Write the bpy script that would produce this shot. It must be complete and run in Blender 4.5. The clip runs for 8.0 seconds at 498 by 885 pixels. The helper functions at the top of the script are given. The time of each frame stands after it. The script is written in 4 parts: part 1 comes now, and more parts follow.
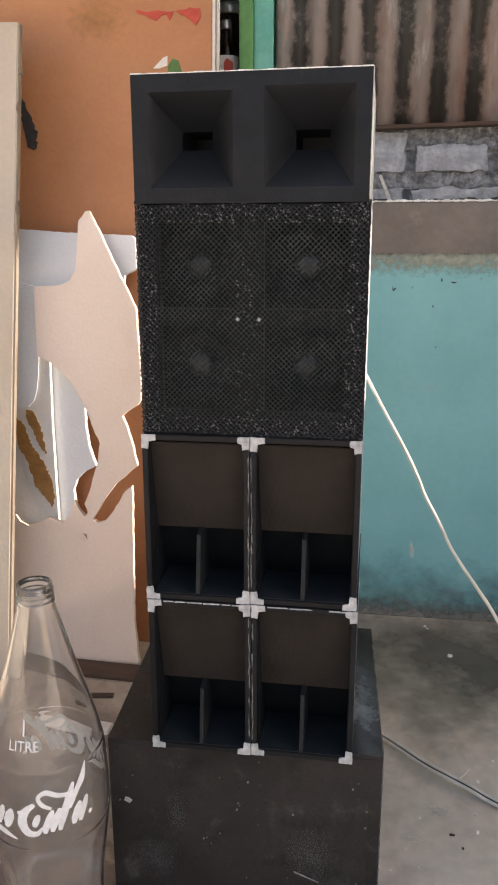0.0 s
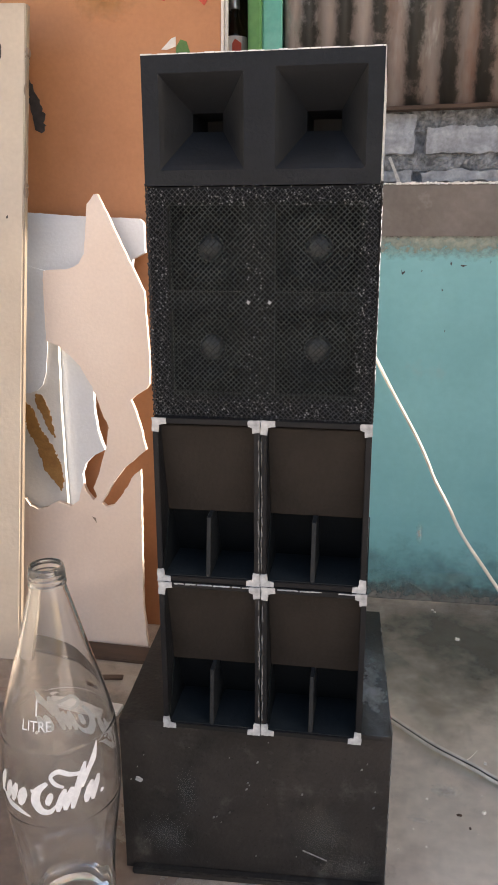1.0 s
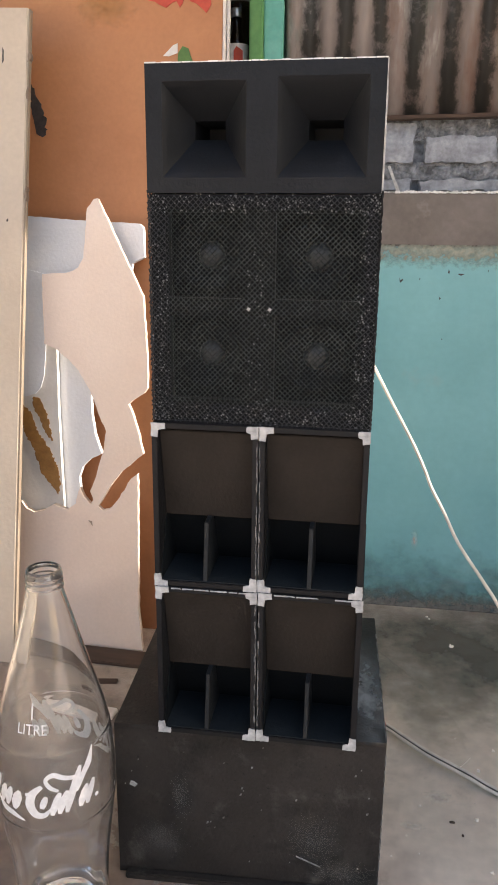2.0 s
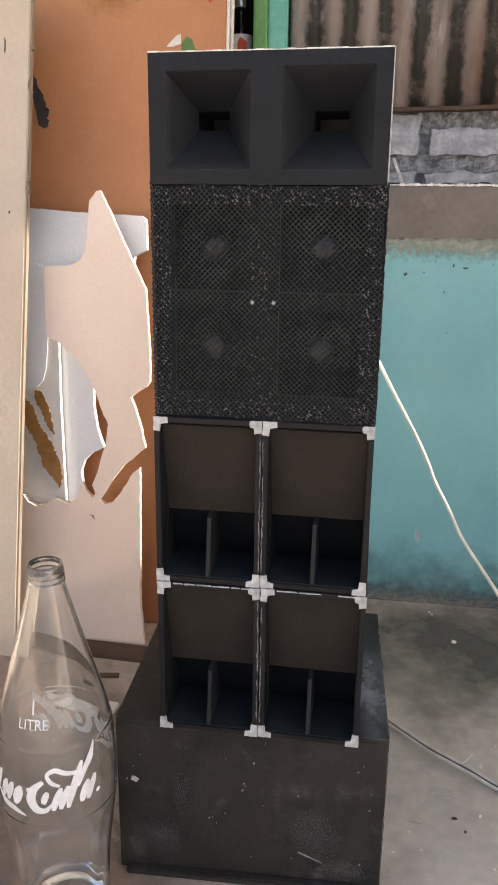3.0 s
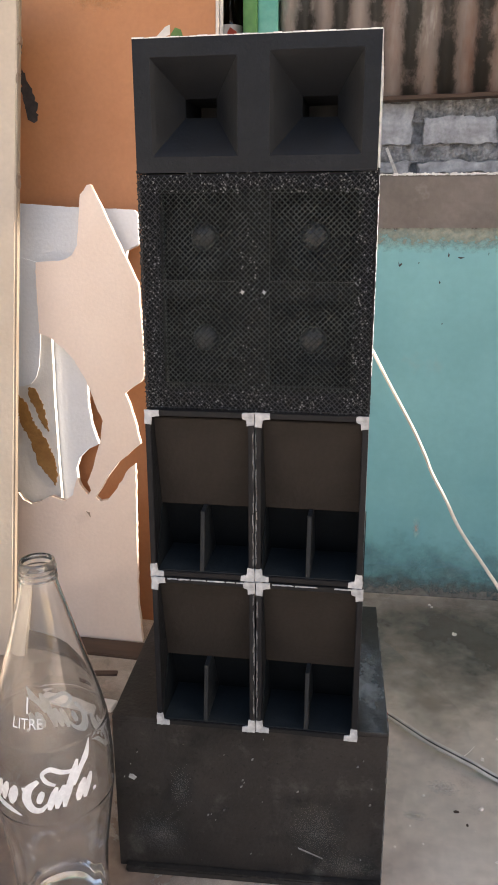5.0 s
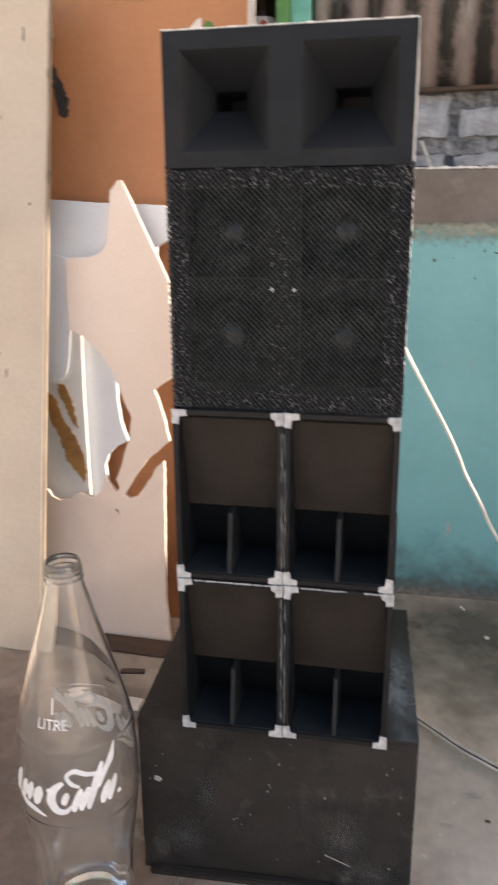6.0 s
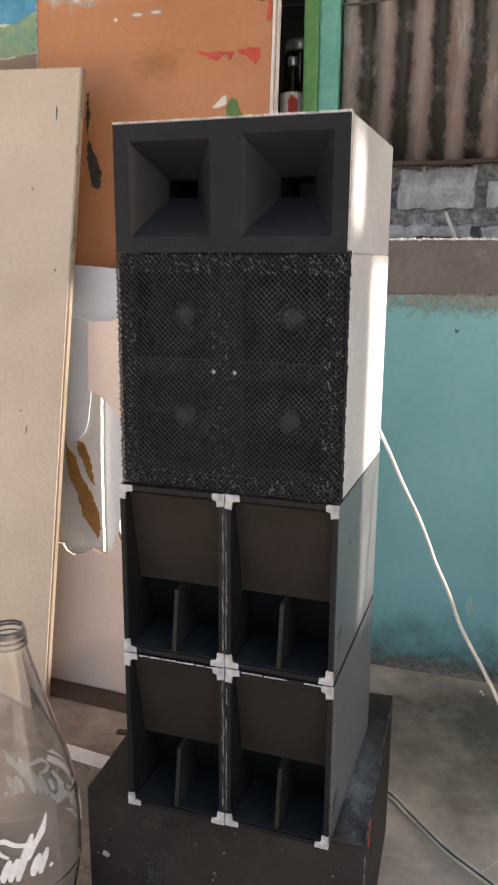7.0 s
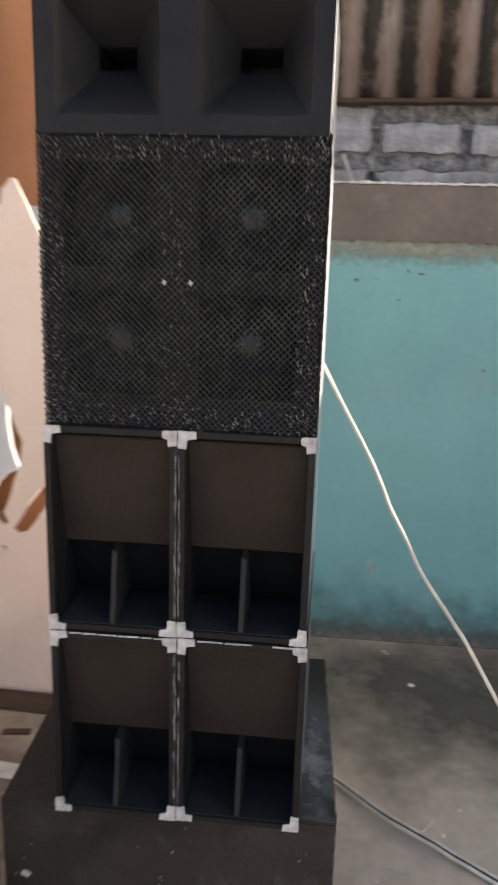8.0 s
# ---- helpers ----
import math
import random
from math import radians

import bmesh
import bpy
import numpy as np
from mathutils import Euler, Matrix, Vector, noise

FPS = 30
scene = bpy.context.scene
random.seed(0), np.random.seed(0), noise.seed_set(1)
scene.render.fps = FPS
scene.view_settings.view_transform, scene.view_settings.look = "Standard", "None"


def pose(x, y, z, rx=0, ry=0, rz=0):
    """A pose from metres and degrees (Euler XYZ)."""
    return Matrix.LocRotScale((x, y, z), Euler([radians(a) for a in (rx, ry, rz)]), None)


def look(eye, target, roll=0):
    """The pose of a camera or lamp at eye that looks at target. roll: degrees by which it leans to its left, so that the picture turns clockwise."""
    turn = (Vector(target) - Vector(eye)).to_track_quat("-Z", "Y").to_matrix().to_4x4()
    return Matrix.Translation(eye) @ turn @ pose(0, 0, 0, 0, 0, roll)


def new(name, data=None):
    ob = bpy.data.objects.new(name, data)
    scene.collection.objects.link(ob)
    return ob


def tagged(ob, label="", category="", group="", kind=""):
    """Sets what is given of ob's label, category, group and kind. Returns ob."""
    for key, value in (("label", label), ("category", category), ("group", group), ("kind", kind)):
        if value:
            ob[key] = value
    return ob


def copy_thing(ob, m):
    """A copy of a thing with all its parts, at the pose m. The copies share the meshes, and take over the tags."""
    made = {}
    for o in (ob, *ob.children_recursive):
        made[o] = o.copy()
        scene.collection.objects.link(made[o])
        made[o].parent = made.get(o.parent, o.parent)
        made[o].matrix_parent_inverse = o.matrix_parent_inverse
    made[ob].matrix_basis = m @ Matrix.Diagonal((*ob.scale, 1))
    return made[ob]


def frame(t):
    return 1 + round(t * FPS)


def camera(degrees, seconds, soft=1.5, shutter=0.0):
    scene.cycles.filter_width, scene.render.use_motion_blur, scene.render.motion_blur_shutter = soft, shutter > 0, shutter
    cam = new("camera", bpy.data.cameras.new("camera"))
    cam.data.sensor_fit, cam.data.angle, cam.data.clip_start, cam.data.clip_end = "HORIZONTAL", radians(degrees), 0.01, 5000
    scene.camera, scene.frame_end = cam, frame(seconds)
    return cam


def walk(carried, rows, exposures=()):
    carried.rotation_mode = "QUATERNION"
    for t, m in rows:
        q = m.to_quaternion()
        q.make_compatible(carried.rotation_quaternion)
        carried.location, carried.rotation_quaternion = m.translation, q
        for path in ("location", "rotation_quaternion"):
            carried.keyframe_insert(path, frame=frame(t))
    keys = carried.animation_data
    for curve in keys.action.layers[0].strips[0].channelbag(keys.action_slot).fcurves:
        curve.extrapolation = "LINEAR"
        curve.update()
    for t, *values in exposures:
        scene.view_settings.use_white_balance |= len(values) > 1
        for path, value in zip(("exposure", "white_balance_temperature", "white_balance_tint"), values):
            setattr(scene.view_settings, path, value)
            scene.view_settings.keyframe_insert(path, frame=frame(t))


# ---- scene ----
cam = camera(35.6, 8.0, 1.7, 0.8)
EXPOSURE = 1.79
PATH = [
    (0, (0.082, 0.005, 0.584), (-0.193, 1.92, 0.075), -0.1),
    (0.5, (0.079, 0.007, 0.586), (-0.21, 1.92, 0.079), -0.0),
    (1, (0.079, 0.003, 0.583), (-0.21, 1.905, 0.037), -0.2),
    (1.5, (0.078, 0.0, 0.585), (-0.196, 1.908, 0.051), 0.4),
    (3, (0.075, 0.005, 0.584), (-0.206, 1.907, 0.034), 0.7),
    (3.5, (0.078, 0.009, 0.579), (-0.206, 1.904, 0.006), -0.1),
    (4, (0.077, 0.008, 0.58), (-0.199, 1.908, 0.02), -0.0),
    (4.5, (0.078, 0.011, 0.58), (-0.2, 1.911, 0.019), -0.1),
    (5.8, (0.081, 0.016, 0.575), (-0.228, 1.914, 0.024), -0.6),
    (6, (0.079, 0.025, 0.579), (-0.279, 1.909, 0.009), -0.4),
    (6.5, (0.12, 0.023, 0.607), (-0.342, 1.926, 0.203), 1.0),
    (7, (0.183, 0.06, 0.602), (-0.411, 1.916, 0.15), 0.4),
    (7.5, (0.156, 0.08, 0.572), (-0.338, 1.961, 0.103), 0.1),
    (8, (0.086, 0.114, 0.546), (-0.086, 2.048, 0.066), 1.7),
]
walk(cam, [(t, look(eye, target, roll)) for t, eye, target, roll in PATH], exposures=[(0.0, EXPOSURE - 0.16, 7150, 14), (1.4, EXPOSURE - 0.03, 7150, 14), (6.1, EXPOSURE, 7150, 14), (6.6, EXPOSURE - 0.26, 7150, 14), (8.0, EXPOSURE - 0.26, 7150, 14)])

# ---- light: soft overcast daylight from the open right-hand side ----
world = bpy.data.worlds.new("sky")
scene.world = world
world.use_nodes = True
wn = world.node_tree
sky = wn.nodes.new("ShaderNodeTexSky")
sky.sky_type = "NISHITA"
sky.sun_disc = False
sky.sun_elevation = radians(27)
sky.sun_rotation = radians(88)
sky.air_density, sky.dust_density = 1.0, 3.0
bg = wn.nodes["Background"]
bg.inputs["Strength"].default_value = 0.15
wn.links.new(sky.outputs["Color"], bg.inputs["Color"])
sun = new("sun", bpy.data.lights.new("sun", "SUN"))
sun.data.energy = 3.0
sun.data.angle = radians(1)
sun.data.color = (1.0, 0.93, 0.84)
SUN_FROM = Vector((1.0, 0.012, 0.51)).normalized()
sun.matrix_world = look(SUN_FROM * 5, (0, 0, 0))


# ---- materials ----
def mat(name, dark, light, rough=0.6, metal=0.0, scale=8.0, fine=120.0, bump=0.15, ramp=(0.35, 0.7), spread=0.08,
        island=False, coat=0.0, spots=None, per_object=0.0, stretch=(1, 1, 1), spec=0.5):
    m = bpy.data.materials.new(name)
    m.use_nodes = True
    nt = m.node_tree
    b = nt.nodes["Principled BSDF"]
    b.inputs["Metallic"].default_value = metal
    b.inputs["Coat Weight"].default_value = coat
    b.inputs["Specular IOR Level"].default_value = spec
    co = nt.nodes.new("ShaderNodeTexCoord")
    mp = nt.nodes.new("ShaderNodeMapping")
    mp.inputs["Scale"].default_value = stretch
    nt.links.new(co.outputs["Object"], mp.inputs["Vector"])
    n1 = nt.nodes.new("ShaderNodeTexNoise")
    n1.inputs["Scale"].default_value = scale
    n1.inputs["Detail"].default_value = 6
    n1.inputs["Roughness"].default_value = 0.62
    n2 = nt.nodes.new("ShaderNodeTexNoise")
    n2.inputs["Scale"].default_value = fine
    n2.inputs["Detail"].default_value = 4
    for n in (n1, n2):
        nt.links.new(mp.outputs["Vector"], n.inputs["Vector"])
    r = nt.nodes.new("ShaderNodeValToRGB")
    r.color_ramp.elements[0].position, r.color_ramp.elements[1].position = ramp
    r.color_ramp.elements[0].color, r.color_ramp.elements[1].color = (*dark, 1), (*light, 1)
    nt.links.new(n1.outputs["Fac"], r.inputs["Fac"])
    h = nt.nodes.new("ShaderNodeHueSaturation")
    nt.links.new(r.outputs["Color"], h.inputs["Color"])
    v = nt.nodes.new("ShaderNodeMapRange")
    v.inputs["To Min"].default_value, v.inputs["To Max"].default_value = 1 - spread * 2.5, 1 + spread * 2.5
    nt.links.new(n2.outputs["Fac"], v.inputs["Value"])
    last = v.outputs["Result"]
    if island or per_object:
        src = nt.nodes.new("ShaderNodeNewGeometry").outputs["Random Per Island"] if island else nt.nodes.new("ShaderNodeObjectInfo").outputs["Random"]
        k = nt.nodes.new("ShaderNodeMapRange")
        amount = per_object or 0.5
        k.inputs["To Min"].default_value, k.inputs["To Max"].default_value = 1 - amount, 1 + amount
        nt.links.new(src, k.inputs["Value"])
        mu = nt.nodes.new("ShaderNodeMath")
        mu.operation = "MULTIPLY"
        nt.links.new(last, mu.inputs[0])
        nt.links.new(k.outputs["Result"], mu.inputs[1])
        last = mu.outputs["Value"]
    nt.links.new(last, h.inputs["Value"])
    col = h.outputs["Color"]
    for colour, sc, lo, hi in spots or ():
        n3 = nt.nodes.new("ShaderNodeTexNoise")
        n3.inputs["Scale"].default_value = sc
        n3.inputs["Detail"].default_value = 5
        n3.inputs["Roughness"].default_value = 0.7
        nt.links.new(mp.outputs["Vector"], n3.inputs["Vector"])
        k = nt.nodes.new("ShaderNodeMapRange")
        k.inputs["From Min"].default_value, k.inputs["From Max"].default_value = lo, hi
        nt.links.new(n3.outputs["Fac"], k.inputs["Value"])
        mx = nt.nodes.new("ShaderNodeMix")
        mx.data_type = "RGBA"
        nt.links.new(k.outputs["Result"], mx.inputs["Factor"])
        nt.links.new(col, mx.inputs["A"])
        mx.inputs["B"].default_value = (*colour, 1)
        col = mx.outputs["Result"]
    nt.links.new(col, b.inputs["Base Color"])
    rr = nt.nodes.new("ShaderNodeMapRange")
    rr.inputs["To Min"].default_value, rr.inputs["To Max"].default_value = max(0.03, rough - 0.12), min(1, rough + 0.12)
    nt.links.new(n1.outputs["Fac"], rr.inputs["Value"])
    nt.links.new(rr.outputs["Result"], b.inputs["Roughness"])
    if bump:
        bp = nt.nodes.new("ShaderNodeBump")
        bp.inputs["Strength"].default_value = bump
        bp.inputs["Distance"].default_value = 0.002
        nt.links.new(n2.outputs["Fac"], bp.inputs["Height"])
        nt.links.new(bp.outputs["Normal"], b.inputs["Normal"])
    return m


M_BLACK = mat("black_paint", (0.008, 0.008, 0.009), (0.015, 0.015, 0.0155), 0.55, scale=14, fine=260, bump=0.25, spec=0.2)
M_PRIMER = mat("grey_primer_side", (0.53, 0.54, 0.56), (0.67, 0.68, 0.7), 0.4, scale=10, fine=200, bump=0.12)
# black gloss lifted to grey: the light on the sides is in the colour
M_SIDE = mat("black_gloss_sidelit", (0.105, 0.108, 0.118), (0.175, 0.179, 0.19), 0.3, scale=14, fine=200, bump=0.12)
M_BASE = mat("scuffed_black_paint", (0.0165, 0.0144, 0.013), (0.043, 0.0372, 0.0332), 0.55, scale=9, fine=300, bump=0.3, spec=0.25,
             spots=[((0.085, 0.078, 0.07), 26, 0.56, 0.8), ((0.008, 0.0078, 0.0075), 15, 0.52, 0.72), ((0.16, 0.15, 0.135), 130, 0.68, 0.76), ((0.006, 0.006, 0.006), 240, 0.6, 0.7)])
M_BROWN = mat("dark_brown_baffle", (0.018, 0.0145, 0.012), (0.029, 0.0235, 0.019), 0.65, scale=20, fine=300, bump=0.2, spec=0.2)
M_FIN = mat("scuffed_fin_paint", (0.011, 0.0125, 0.0135), (0.02, 0.022, 0.0235), 0.6, scale=40, fine=300, bump=0.3, spec=0.25, spots=[((0.13, 0.13, 0.125), 170, 0.66, 0.74)])
# the mouths' shade as a colour, darker than the cabinet paint
M_MOUTHSHADE = mat("mouth_shade_black", (0.0052, 0.0066, 0.0078), (0.0088, 0.011, 0.0128), 0.8, scale=20, fine=300, bump=0.1, spec=0.1)
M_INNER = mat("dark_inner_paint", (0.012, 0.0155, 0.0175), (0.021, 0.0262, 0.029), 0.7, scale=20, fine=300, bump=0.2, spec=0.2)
M_FLARE = mat("horn_flare_gloss", (0.0034, 0.0044, 0.006), (0.0062, 0.0078, 0.0102), 0.45, scale=30, fine=320, bump=0.08, spec=0.5)
M_HORN = mat("horn_black", (0.006, 0.0069, 0.0084), (0.0118, 0.0132, 0.0156), 0.52, scale=30, fine=320, bump=0.3, spec=0.22)
M_EDGEWIRE = mat("painted_edge_wire", (0.004, 0.004, 0.0042), (0.011, 0.011, 0.0115), 0.4, 0.0, scale=60, fine=300, bump=0, island=True, spec=0.5)
M_MESH = mat("grille_wire", (0.013, 0.0152, 0.014), (0.041, 0.0465, 0.043), 0.5, 0.0, scale=40, fine=300, bump=0, island=True, spec=0.25)
M_CONE = mat("cone_paper", (0.0032, 0.0032, 0.0035), (0.0065, 0.0065, 0.007), 0.75, scale=30, fine=400, bump=0.3, spec=0.2)
# pale tone for glints painted on the folded mesh
M_GLINT = mat("painted_wire_glint", (0.02, 0.02, 0.02), (0.22, 0.22, 0.215), 0.35, 0.3, scale=90, bump=0)
M_BAFFLE = mat("matt_black_baffle", (0.0072, 0.0074, 0.0071), (0.0122, 0.0124, 0.012), 0.7, scale=30, fine=300, bump=0.2, spec=0.12)
M_CAP = mat("dust_cap", (0.019, 0.021, 0.022), (0.036, 0.039, 0.041), 0.34, scale=60, fine=300, bump=0.1)
M_EDGE = mat("bare_board_edge", (0.2, 0.155, 0.115), (0.36, 0.3, 0.235), 0.8, scale=40, fine=200, bump=0.3, stretch=(1, 1, 0.15))
M_TAPE = mat("white_corner_paint", (0.27, 0.27, 0.268), (0.56, 0.56, 0.55), 0.6, scale=90, fine=400, bump=0.3)
M_SCUFF = mat("scuffed_grey_edge", (0.06, 0.059, 0.057), (0.27, 0.265, 0.255), 0.7, scale=160, fine=500, bump=0.3)
M_PRINT = mat("white_glass_print", (0.62, 0.62, 0.62), (0.8, 0.8, 0.8), 0.5, scale=90, fine=400, bump=0.1)
M_WEAR = mat("worn_wood_edge", (0.3, 0.29, 0.27), (0.62, 0.6, 0.57), 0.8, scale=120, fine=500, bump=0.3)
M_STEEL = mat("screw_steel", (0.4, 0.4, 0.4), (0.65, 0.65, 0.63), 0.35, 0.8, scale=200, bump=0)
M_FOAM = mat("white_foam_board", (0.715, 0.57, 0.472), (0.815, 0.685, 0.592), 0.75, scale=3, fine=220, bump=0.08, spread=0.03,
             spots=[((0.5, 0.38, 0.28), 9, 0.7, 0.9)])
M_FOAM_BACK = mat("bluish_foam_board", (0.62, 0.64, 0.66), (0.78, 0.79, 0.8), 0.7, scale=3, fine=220, bump=0.12, spread=0.03)
M_TAN = mat("stained_foam_board", (0.6, 0.56, 0.5), (0.74, 0.71, 0.66), 0.75, scale=5, fine=220, bump=0.12, spread=0.03)
M_OCHRE = mat("ochre_paint", (0.24, 0.11, 0.025), (0.36, 0.18, 0.05), 0.6, scale=40, fine=200, bump=0.2)
M_BOARD = mat("cream_board", (0.46, 0.385, 0.305), (0.60, 0.52, 0.425), 0.65, scale=3, fine=150, bump=0.15, spread=0.04,
              spots=[((0.28, 0.2, 0.14), 16, 0.7, 0.85)])
M_ORANGE = mat("orange_paint", (0.40, 0.163, 0.066), (0.51, 0.235, 0.11), 0.6, scale=4, fine=160, bump=0.15, spread=0.04)
M_RED = mat("red_paint", (0.45, 0.05, 0.03), (0.6, 0.1, 0.05), 0.6, scale=50)
M_GREEN = mat("green_paint", (0.06, 0.13, 0.03), (0.1, 0.2, 0.05), 0.6, scale=50)
M_WHITEP = mat("white_paint", (0.6, 0.55, 0.5), (0.78, 0.74, 0.7), 0.6, scale=20)
M_BLUEP = mat("blue_paint", (0.04, 0.22, 0.38), (0.1, 0.36, 0.55), 0.6, scale=20)
M_SEA = mat("sea_green_paint", (0.12, 0.3, 0.22), (0.3, 0.36, 0.2), 0.6, scale=20)
M_BLACKP = mat("black_brush_paint", (0.02, 0.02, 0.02), (0.06, 0.05, 0.05), 0.6, scale=90)
M_TEAL = mat("teal_wall_paint", (0.165, 0.41, 0.425), (0.22, 0.495, 0.51), 0.5, scale=4, fine=90, bump=0.12, spread=0.03,
             spots=[((0.27, 0.38, 0.37), 7, 0.6, 0.85), ((0.05, 0.13, 0.14), 60, 0.74, 0.8)])
M_LEDGE = mat("brown_concrete_ledge", (0.14, 0.118, 0.1), (0.22, 0.187, 0.165), 0.75, scale=6, fine=110, bump=0.3,
              spots=[((0.38, 0.35, 0.32), 9, 0.62, 0.82)])
M_CREST = mat("sunlit_edge_tone", (0.66, 0.65, 0.63), (0.85, 0.84, 0.82), 0.85, scale=60, fine=300, bump=0.5)
M_BLOCK = mat("grey_concrete_block", (0.2, 0.212, 0.232), (0.43, 0.45, 0.485), 0.9, scale=38, fine=170, bump=0.9, per_object=0.08, spread=0.14)
M_MORTAR = mat("rough_mortar", (0.09, 0.094, 0.1), (0.34, 0.355, 0.375), 0.95, scale=60, fine=160, bump=1.0, spread=0.14)
M_IRON = mat("rusty_corrugated_iron", (0.15, 0.12, 0.107), (0.33, 0.275, 0.252), 0.65, 0.15, scale=5, fine=60, bump=0.25, ramp=(0.3, 0.72),
             spots=[((0.17, 0.082, 0.055), 8, 0.52, 0.72), ((0.42, 0.41, 0.39), 13, 0.56, 0.74), ((0.13, 0.15, 0.13), 9, 0.58, 0.72), ((0.1, 0.08, 0.07), 20, 0.6, 0.75)], stretch=(1.6, 1, 0.45))
def flute_grime_shade(m, pitch, phase):
    """Dark speckled grime and rust in the flutes of the iron sheet, with the flutes' shade painted in."""
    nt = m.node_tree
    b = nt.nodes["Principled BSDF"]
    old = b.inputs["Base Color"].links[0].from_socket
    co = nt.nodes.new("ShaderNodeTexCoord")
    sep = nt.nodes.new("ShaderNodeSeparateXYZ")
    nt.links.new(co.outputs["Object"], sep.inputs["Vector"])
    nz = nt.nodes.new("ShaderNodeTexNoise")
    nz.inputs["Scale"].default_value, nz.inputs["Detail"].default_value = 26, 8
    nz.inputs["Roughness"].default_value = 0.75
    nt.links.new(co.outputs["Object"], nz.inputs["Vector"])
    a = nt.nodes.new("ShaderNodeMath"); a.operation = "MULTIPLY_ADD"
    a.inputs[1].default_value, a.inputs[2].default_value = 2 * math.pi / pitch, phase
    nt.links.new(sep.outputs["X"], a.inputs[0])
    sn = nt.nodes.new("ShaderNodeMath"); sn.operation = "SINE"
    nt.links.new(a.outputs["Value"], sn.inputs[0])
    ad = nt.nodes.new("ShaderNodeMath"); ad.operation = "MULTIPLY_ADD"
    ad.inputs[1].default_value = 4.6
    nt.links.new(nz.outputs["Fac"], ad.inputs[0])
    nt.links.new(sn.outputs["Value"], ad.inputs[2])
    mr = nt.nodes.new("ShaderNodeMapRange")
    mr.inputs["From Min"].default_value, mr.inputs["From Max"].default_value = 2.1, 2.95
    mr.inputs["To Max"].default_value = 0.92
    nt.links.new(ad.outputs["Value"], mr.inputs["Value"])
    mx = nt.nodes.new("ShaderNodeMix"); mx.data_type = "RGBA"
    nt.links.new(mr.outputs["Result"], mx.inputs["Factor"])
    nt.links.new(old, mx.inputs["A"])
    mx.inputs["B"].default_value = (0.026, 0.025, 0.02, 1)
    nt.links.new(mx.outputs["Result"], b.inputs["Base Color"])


flute_grime_shade(M_IRON, 0.0482, -2 * math.pi * 0.11735 / 0.0482)
M_FLOOR = mat("concrete_floor", (0.49, 0.412, 0.337), (0.75, 0.654, 0.556), 0.7, scale=2.2, fine=70, bump=0.18, ramp=(0.3, 0.75),
              spots=[((0.42, 0.4, 0.37), 14, 0.66, 0.82), ((0.12, 0.1, 0.08), 5, 0.64, 0.85)])
M_WIRE = mat("old_grey_wire", (0.05, 0.045, 0.04), (0.12, 0.11, 0.1), 0.6, scale=60, bump=0)
M_CHIP = mat("pale_chips", (0.8, 0.73, 0.64), (0.93, 0.87, 0.78), 0.8, scale=80, island=False)
M_CORD = mat("white_cord", (0.6, 0.53, 0.44), (0.74, 0.68, 0.6), 0.5, scale=30, bump=0)
M_GREYCORD = mat("grey_cord", (0.58, 0.54, 0.47), (0.76, 0.71, 0.64), 0.5, scale=30, bump=0)
M_WOODY = mat("old_plank", (0.18, 0.13, 0.095), (0.3, 0.23, 0.18), 0.8, scale=12, fine=90, bump=0.3, stretch=(0.3, 2, 1))
M_DARKWOOD = mat("dark_brown_wood", (0.05, 0.028, 0.018), (0.1, 0.06, 0.04), 0.8, scale=12, fine=90, bump=0.3, stretch=(0.3, 2, 1))
M_GFRAME = mat("green_frame_paint", (0.1, 0.28, 0.08), (0.17, 0.38, 0.12), 0.5, scale=20)
M_TFRAME = mat("aqua_frame_paint", (0.12, 0.42, 0.34), (0.22, 0.52, 0.43), 0.5, scale=20)
# the unlit room's shade, put into its wall colour
M_DARK = mat("room_shade", (0.03, 0.03, 0.03), (0.06, 0.055, 0.05), 0.8, scale=6)
M_HOUSE = mat("yard_wall_plaster", (0.42, 0.4, 0.36), (0.58, 0.55, 0.5), 0.85, scale=2, fine=60)


def glass(name, colour, rough=0.02, haze=0.0):
    m = bpy.data.materials.new(name)
    m.use_nodes = True
    nt = m.node_tree
    b = nt.nodes["Principled BSDF"]
    b.inputs["Base Color"].default_value = (*colour, 1)
    b.inputs["Transmission Weight"].default_value = 1.0
    b.inputs["Roughness"].default_value = rough
    b.inputs["IOR"].default_value = 1.5
    if haze:
        # fine dust on the outside
        co = nt.nodes.new("ShaderNodeTexCoord")
        nz = nt.nodes.new("ShaderNodeTexNoise")
        nz.inputs["Scale"].default_value, nz.inputs["Detail"].default_value = 38, 6
        nt.links.new(co.outputs["Object"], nz.inputs["Vector"])
        mr = nt.nodes.new("ShaderNodeMapRange")
        mr.inputs["From Min"].default_value, mr.inputs["From Max"].default_value = 0.3, 0.75
        mr.inputs["To Min"].default_value, mr.inputs["To Max"].default_value = haze * 0.4, haze * 1.6
        nt.links.new(nz.outputs["Fac"], mr.inputs["Value"])
        d = nt.nodes.new("ShaderNodeBsdfDiffuse")
        d.inputs["Color"].default_value = (0.72, 0.66, 0.6, 1)
        mx = nt.nodes.new("ShaderNodeMixShader")
        nt.links.new(mr.outputs["Result"], mx.inputs[0])
        nt.links.new(b.outputs["BSDF"], mx.inputs[1])
        nt.links.new(d.outputs["BSDF"], mx.inputs[2])
        nt.links.new(mx.outputs["Shader"], nt.nodes["Material Output"].inputs["Surface"])
    return m


M_GLASS = glass("clear_bottle_glass", (0.99, 0.995, 0.985), 0.02, 0.02)
